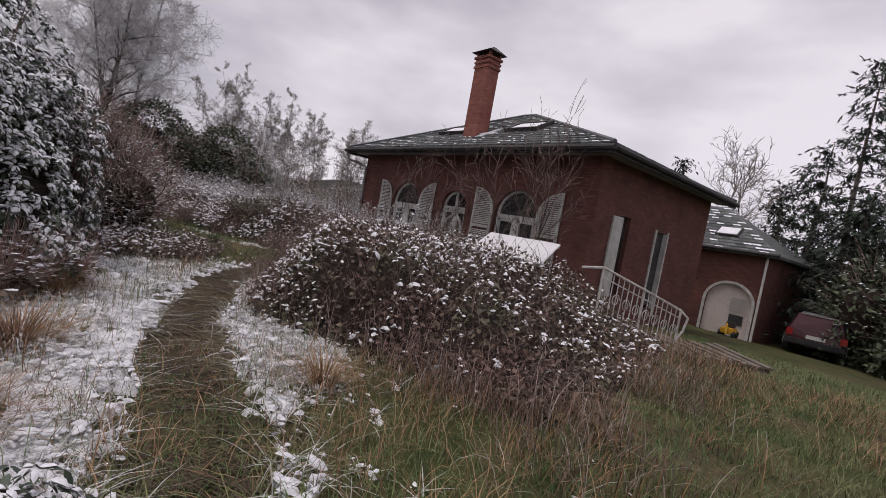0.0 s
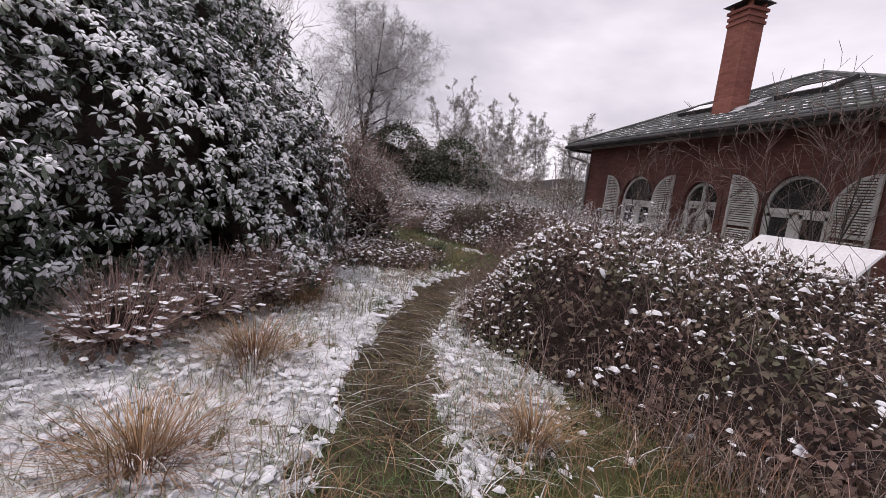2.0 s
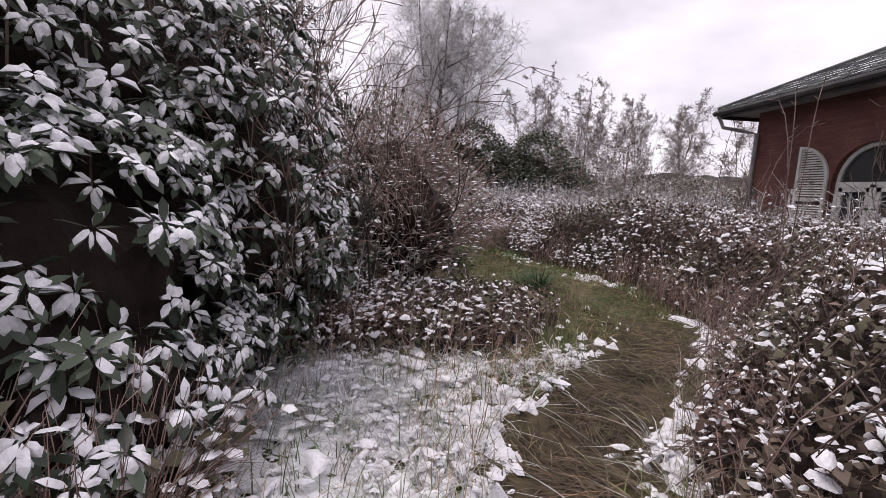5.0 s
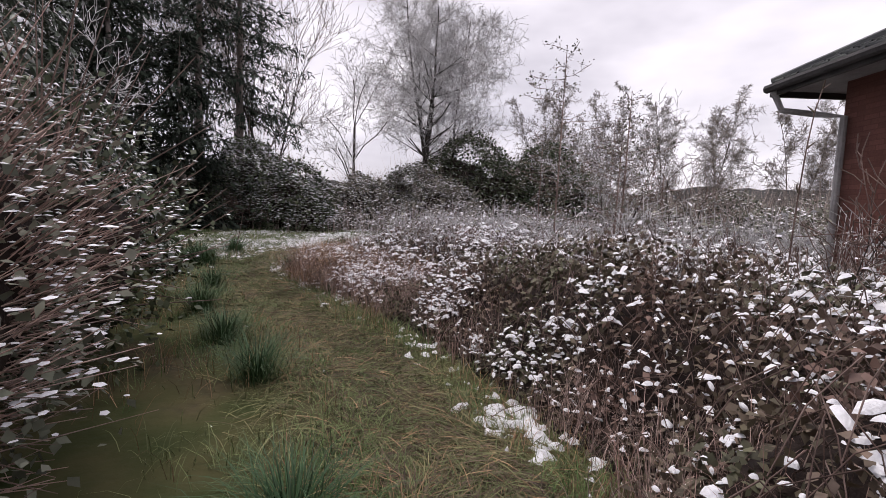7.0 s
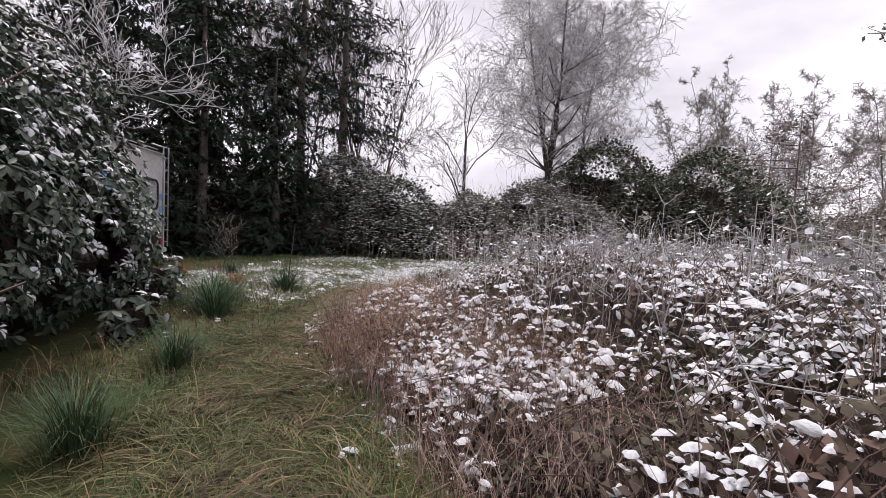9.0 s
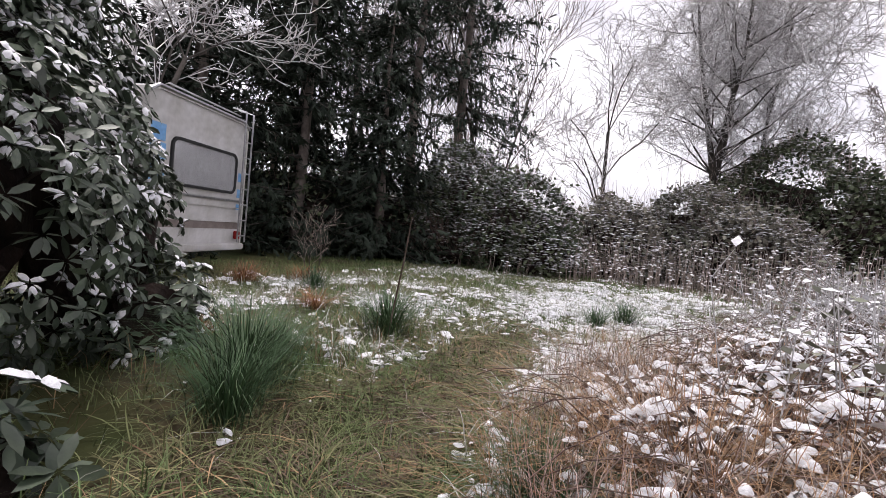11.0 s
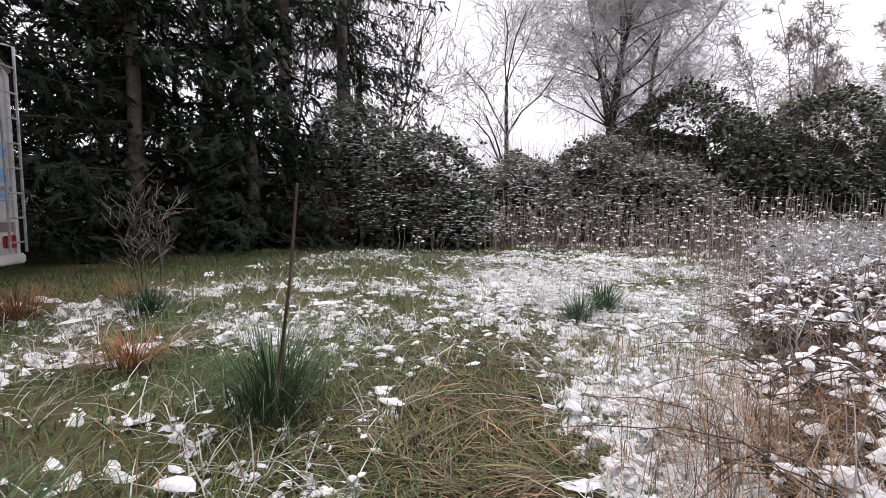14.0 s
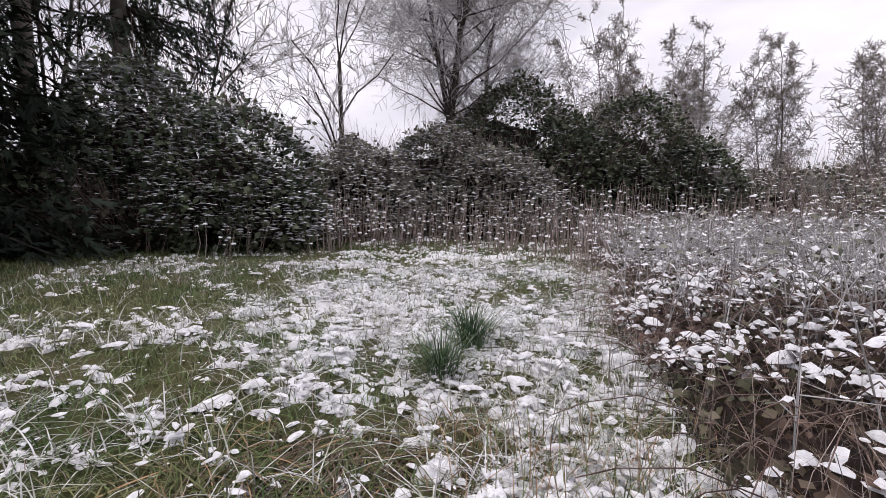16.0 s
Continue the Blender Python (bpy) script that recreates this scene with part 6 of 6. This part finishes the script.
# -- the wood round the glade
shrub("snowy_laurel", "broad laurel covered with snow at the edge of the wood", [(-25.4, -13.2, 1.3, 1.9, 1.9, 1.9), (-25.8, -15.3, 1.8, 2.0, 1.8, 2.4), (-24.8, -12.0, 0.9, 1.3, 1.2, 1.3)], 22000, 0.15, M_IVY, 0.85, 700)
shrub("dark_underwood", "dark shaded undergrowth below the conifers", [(-24.5, -18.0, 1.2, 2.2, 2.2, 2.0), (-22.0, -19.5, 1.2, 2.2, 1.8, 2.0), (-26.5, -20.5, 1.5, 2.5, 2.2, 2.6)], 9000, 0.15, M_IVY, 0.02, 500)
shrub("bare_thicket", "low red-brown thicket at the glade edge", [(-24.2, -15.2, 0.6, 0.8, 1.4, 0.8)], 500, 0.1, M_BRLEAF, 0.2, 700)
for bl, lab in (([(-33.0, -4.6, 2.4, 2.8, 2.9, 3.4), (-31.6, -2.6, 1.9, 2.2, 2.2, 2.5)], "rounded dark evergreen mound overgrown with ivy"), ([(-32.2, 0.2, 2.0, 2.4, 2.6, 3.3), (-31.0, 2.4, 1.4, 2.0, 2.0, 2.2)], "brown-green ivy mound at the wood edge"),
                ([(-30.6, -8.0, 1.3, 2.0, 2.4, 2.3), (-29.0, -6.0, 1.0, 1.6, 2.2, 1.8), (-28.6, -10.2, 1.2, 1.6, 1.8, 2.0)], "snow-flecked grey-green scrub at the back of the glade")):
    shrub("overgrown_mound", lab, bl, 24000, 0.17, M_IVY if "scrub" not in lab else M_SCRUB, 0.22 if "scrub" not in lab else 0.7, 1500, twig_mat=M_STALK)
for k, (bx, by, h) in enumerate(((-29.5, 5.5, 2.2), (-27.0, 8.5, 2.3), (-23.5, 11.0, 2.0), (-19.0, 13.0, 2.2), (-14.5, 14.5, 2.4), (-24.5, 4.0, 1.4), (-19.0, 6.0, 1.5), (-14.5, 7.0, 1.6))):
    shrub("scrub_bush", "frosted grey-green scrub behind the bramble field", [(bx, by, h * 0.4, 2.6, 2.2, h * 0.75), (bx + 1.6, by + 0.6, h * 0.3, 2.0, 1.8, h * 0.6)], 7000, 0.15, M_SCRUB, 0.42, 1300, twig_mat=M_STALK)


def stalks():
    n = 9000
    x, y = rng.uniform(-30, -15, n), rng.uniform(-14.5, 6, n)
    edge = -22.4 - 1.4 * np.sin(y * 0.5) + 0.28 * np.clip(y + 9, 0, 20)
    ok = (x < edge) & (x > edge - 6) & ((y > -12.8) | (x < -23.6)) & (rng.random(n) < np.clip(0.25 + 0.8 * fractal(x * 0.6, y * 0.6, 141), 0, 1))
    x, y = x[ok], y[ok]
    h = rng.uniform(0.5, 1.7, len(x)) * (0.5 + 0.5 * ease(0, 2.0, (edge[ok] - x)))
    g = ground_height(x, y)
    a, b = np.stack([x, y, g], 1), np.stack([x + rng.normal(size=len(x)) * 0.10, y + rng.normal(size=len(x)) * 0.10, g + h], 1)
    c = (a + b) / 2 + rng.normal(size=a.shape) * 0.03
    one = np.full((len(x), 1), 1.0)
    tagged(stems_mesh("dry_stalks", np.concatenate([np.hstack([a, c, one * 0.010, one * 0.008]), np.hstack([c, b, one * 0.008, one * 0.005])]), M_STALK, None, 3), "stand of dry upright plant stalks with snow", "stalks", kind="stuff")
    v, f = lump_shape(9)
    w = np.flatnonzero(rng.random(len(x)) < 0.9)
    p = a[w] + (b[w] - a[w]) * rng.uniform(0.45, 1, (len(w), 1))
    tagged(scatter("stalk_snow", v, f, spin(len(w)) * rng.uniform(0.02, 0.06, len(w))[:, None, None], p, M_SNOW, smooth=True), "snow caught on dry stalks", "snow", kind="stuff")


stalks()

crown_tree("bare_tree", "tall twin-stemmed bare tree with frosted fine twigs", (-32.4, -7.0), 14.5, 10.0, 3, M_FROST, stems=3, fork=4.4, r0=0.17, side=26)
crown_tree("bare_tree", "tall bare tree with frosted fine twigs", (-34.0, -5.3), 14.0, 7.5, 5, M_FROST, stems=1, fork=4.0, r0=0.13, side=38)
bare_tree("bare_tree", "slim bare tree with a low arching limb", (-29.0, -10.6), 8.5, 0.7, 8, M_FROST, trunks=1, r0=0.1, depth=4, twig=0.011)
for k, (bx, by, h) in enumerate(((-36.5, 1.2, 12.5), (-37.5, 3.2, 12.0), (-36.0, 4.6, 11.0), (-37.0, 7.2, 11.0), (-33.5, 8.6, 10.0), (-31.0, 10.5, 9.0), (-27.5, 13.0, 9.0), (-24.0, 15.5, 8.5), (-19.5, 18.0, 8.5))):
    tagged(crown_tree("bare_birch", "slender leafless birch in a far row", (bx, by), h * (0.9 + 0.1 * (k % 2)), 3.0 + 0.5 * (k % 3), 20 + k, M_BIRCH, stems=3, fork=0.7, r0=0.06, side=24, dense=2, spread=0.62, bark=M_BIRCH), group="far row of birches")
for k, (bx, by, h) in enumerate(((-30.5, -21.0, 14.0), (-33.0, -19.0, 14.0), (-31.5, -16.5, 13.0), (-29.0, -24.0, 13.0))):
    bare_tree("bare_wood_tree", "thin bare tree inside the wood", (bx, by), h, 0.35, 40 + k, M_BIRCH, trunks=3, r0=0.09, depth=3, twig=0.014)
bare_tree("snow_branch_tree", "leaning bare tree whose spreading branches are lined with snow", (-13.4, -15.2), 5.6, 0.6, 61, M_FROST, trunks=1, r0=0.06, depth=4, lean=(-0.42, 0.1), twig=0.010, first=0.9)
bare_tree("snowy_bramble_shoot", "bare arching shoots with snow beside the motorhome", (-16.6, -14.0), 1.3, 0.6, 63, M_STALK, trunks=3, r0=0.007, depth=2, twig=0.003, category="shrub", split=2)
for k, (bx, by, h) in enumerate(((-4.4, -1.3, 2.9), (-2.9, -1.5, 2.4), (-0.2, -1.6, 3.2), (0.5, -1.7, 3.6), (-9.9, -1.6, 2.0), (-6.2, -2.2, 1.7))):
    bare_tree("bare_sapling", "thin bare sapling with brown twigs before the house", (bx, by), h, 0.5, 80 + k, M_TWIG, trunks=2, r0=0.016, depth=3, twig=0.0045, category="sapling", split=2)

bare_tree("frosted_shrub", "tall frosted shrub rising out of the brambles", (-11.4, -2.4), 2.6, 0.5, 95, M_FROST, trunks=3, r0=0.016, depth=4, twig=0.003, category="shrub", split=2)
conifer("scots_pine", "tall pine with a bare grey-brown trunk", (-26.2, -18.0), 19.0, 3.2, 1, M_PNEEDLE, bare=0.42, r0=0.26, dense=0.8)
conifer("scots_pine", "tall pine with a forked bare trunk", (-28.0, -16.7), 20.0, 3.6, 2, M_PNEEDLE, bare=0.30, r0=0.28, dense=0.9)
conifer("scots_pine", "slim pine with a bare trunk", (-25.2, -20.3), 17.0, 2.4, 4, M_PNEEDLE, bare=0.5, r0=0.16, dense=0.7)
for k, (bx, by, h, w) in enumerate(((-20.8, -18.6, 12.0, 3.2), (-18.4, -20.0, 12.5, 3.4), (-22.8, -20.6, 13.0, 3.2), (-16.0, -21.5, 12.0, 3.2), (-24.4, -23.5, 14.0, 3.4), (-12.5, -20.0, 11.0, 3.2), (-22.8, -17.0, 8.5, 2.8), (-20.5, -23.5, 15.0, 3.6))):
    tagged(conifer("spruce", "dense dark spruce with drooping boughs to the ground", (bx, by), h, w, 10 + k, M_NEEDLE, bare=0.03, r0=0.2, dense=0.85, size=1.2), group="dark spruces by the glade")
for k, (bx, by, h, w) in enumerate(((2.5, 16.0, 12.5, 2.2), (0.9, 18.0, 9.5, 2.4), (4.0, 17.5, 13.0, 2.4), (-1.0, 20.5, 8.0, 2.2), (5.2, 14.5, 10.0, 2.6), (-6.6, 20.5, 8.4, 1.5), (3.4, 13.8, 6.5, 2.2))):
    conifer("spruce", "dark ragged conifer behind the garage", (bx, by), h, w, 30 + k, M_NEEDLE if k % 2 else M_PNEEDLE, bare=0.08, r0=0.18, dense=0.8)
for k, (bx, by) in enumerate(((4.4, 12.0), (6.0, 10.8), (8.6, 9.5))):
    shrub("dark_hedge_bush", "dark evergreen bush behind the parked car", [(bx, by, 0.6, 1.5, 1.4, 1.9)], 2600, 0.16, M_IVY, 0.06, 300)
bare_tree("bare_tree", "leafless tree behind the garage", (-2.8, 17.6), 7.0, 0.7, 71, M_BIRCH, trunks=1, r0=0.1, depth=4, twig=0.012)

for k, (bx, by, h, le) in enumerate(((-2.6, -8.85, 2.5, (0.10, 0.12)), (-3.6, -8.4, 2.1, (0.12, 0.10)), (-1.9, -9.1, 2.3, (0.15, 0.1)))):
    bare_tree("arching_shrub", "tall arching brown shrub with snow on its twigs", (bx, by), h, 0.55, 101 + k, M_TWIG, trunks=3, r0=0.016, depth=3, lean=le, twig=0.0035, category="shrub", split=2, droop=0.05)


def tall_cane(x, y, h, turn, lean):
    """One long shoot that arches over at its tip, with a few buds."""
    ob = thing("tall_cane", "long thin arching cane rising out of the brambles", "cane", pose(0, 0, 0))
    g = float(ground_height(x, y))
    c, q = math.cos(turn), math.sin(turn)
    pts = [Vector((x + c * lean * u ** 3, y + q * lean * u ** 3, g + h * (u - 0.22 * u ** 5))) for u in [k / 9 for k in range(10)]]
    part("stem", tube(pts, 0.008, 5, 0.003), M_TWIG, ob)
    bm = bmesh.new()
    for k in range(4, 9):
        p = pts[k]
        add_tube(bm, [p, p + Vector((0.05 * math.cos(k * 2.3), 0.05 * math.sin(k * 2.3), 0.05))], 0.007, 4, 0.003)
    tagged(part("bud", bm, M_BRLEAF, ob), kind="stuff")


for x, y, h, a, le in ((-3.4, -4.1, 3.5, 2.6, 0.5), (-3.7, -3.7, 3.7, 2.2, 0.4), (-3.1, -4.3, 3.3, 3.0, 0.6), (-5.0, -3.2, 3.2, 0.4, 0.7), (-6.2, -3.0, 3.4, 2.0, 0.3), (-2.2, -3.6, 3.0, 1.0, 0.5), (-0.6, -9.9, 4.6, 0.9, 0.6), (-0.9, -9.8, 4.4, 1.3, 0.8), (-1.3, -9.7, 4.5, 0.6, 0.7)):
    tall_cane(x, y, h, a, le)


def leafy_sapling(x, y, h, seed):
    """A young tree of level side branches, set along their length with small half-open leaves and snow."""
    r = np.random.default_rng(seed)
    ob = thing("young_tree", "slender young tree with level branches and small frosted leaves", "tree", pose(0, 0, 0))
    b = np.array([x, y, float(ground_height(x, y)) - 0.05])
    t = b + np.array([0.06, 0.05, h])
    trunk, side, spots = [(*b, *((b + t) / 2 + np.array([0.03, 0, 0])), 0.022, 0.015), (*((b + t) / 2 + np.array([0.03, 0, 0])), *t, 0.015, 0.005)], [], []
    for k in range(26):
        u = 0.28 + 0.70 * (k + r.random()) / 26
        p = b + (t - b) * u
        a = r.uniform(0, 2 * math.pi)
        ln = (0.30 + 0.95 * (1 - u) ** 0.6) * r.uniform(0.6, 1.1)
        for _ in range(4):
            q = p + np.array([math.cos(a), math.sin(a), r.uniform(-0.05, 0.45)]) * ln / 4
            side.append((*p, *q, 0.006, 0.004))
            for _k in range(3):
                c = p + (q - p) * r.random()
                e = c + r.normal(size=3) * np.array([0.06, 0.06, 0.05])
                side.append((*c, *e, 0.003, 0.002))
                spots.append(e)
            p = q
            a += r.normal() * 0.25
        spots.append(p)
    stems_mesh("trunk", trunk, M_TWIG, ob, 5)
    tagged(stems_mesh("branch", side, M_TWIG, ob, 3), kind="stuff")
    spots = np.repeat(np.array(spots), 2, 0) + r.normal(size=(2 * len(spots), 3)) * 0.02
    fr = frames_from(r.normal(size=spots.shape) + np.array([0, 0, 0.3]), np.array([[0, 0, 1.0]]) + 0.5 * r.normal(size=spots.shape)) * r.uniform(0.03, 0.06, len(spots))[:, None, None]
    half = r.random(len(spots)) < 0.7
    tagged(scatter("leaves", OVAL_V, OVAL_F, fr[half], spots[half], M_SCRUB, ob, "small grey-green leaves"), kind="stuff")
    tagged(scatter("snow_pad", OVAL_V, OVAL_F, fr[~half], spots[~half] + np.array([0, 0, 0.01]), M_SNOW, ob, "snow flecks on the leaves"), kind="stuff")


for k, (x, y, h) in enumerate(((-11.0, -3.6, 4.3), (-10.6, -2.6, 3.5), (-12.4, -2.2, 3.4), (-9.8, -3.0, 2.6), (-13.6, -3.4, 2.9))):
    leafy_sapling(x, y, h, 201 + k)

# closing belt of far woodland round the place
v, f = [], []
for ring in range(2):
    cnt = 150
    for k in range(cnt):
        a = 2 * math.pi * k / cnt
        rr = 62 + 6 * ring
        i0 = len(v)
        v += [(-12 + rr * math.cos(a), -4 + rr * math.sin(a), -3.0), (-12 + rr * math.cos(a + 2 * math.pi / cnt), -4 + rr * math.sin(a + 2 * math.pi / cnt), -3.0)]
        h0, h1 = (3.0 + 2.2 * float(value_noise(q * 0.37, ring, 151)) + 1.2 * float(value_noise(q * 1.3, ring, 152)) for q in (k, (k + 1) % cnt))
        v += [(v[i0 + 1][0], v[i0 + 1][1], h1), (v[i0][0], v[i0][1], h0)]
        f.append((i0, i0 + 1, i0 + 2, i0 + 3))
far_wood = mesh_object("backdrop", v, f, material("far_wood", (0.16, 0.16, 0.155), (0.23, 0.23, 0.225), rough=1.0, scale=0.4, fine=3, bump=0, mid=0.5, wide=0.2))
tagged(far_wood, "hazy grey far woodland closing the view", "backdrop", kind="structure")
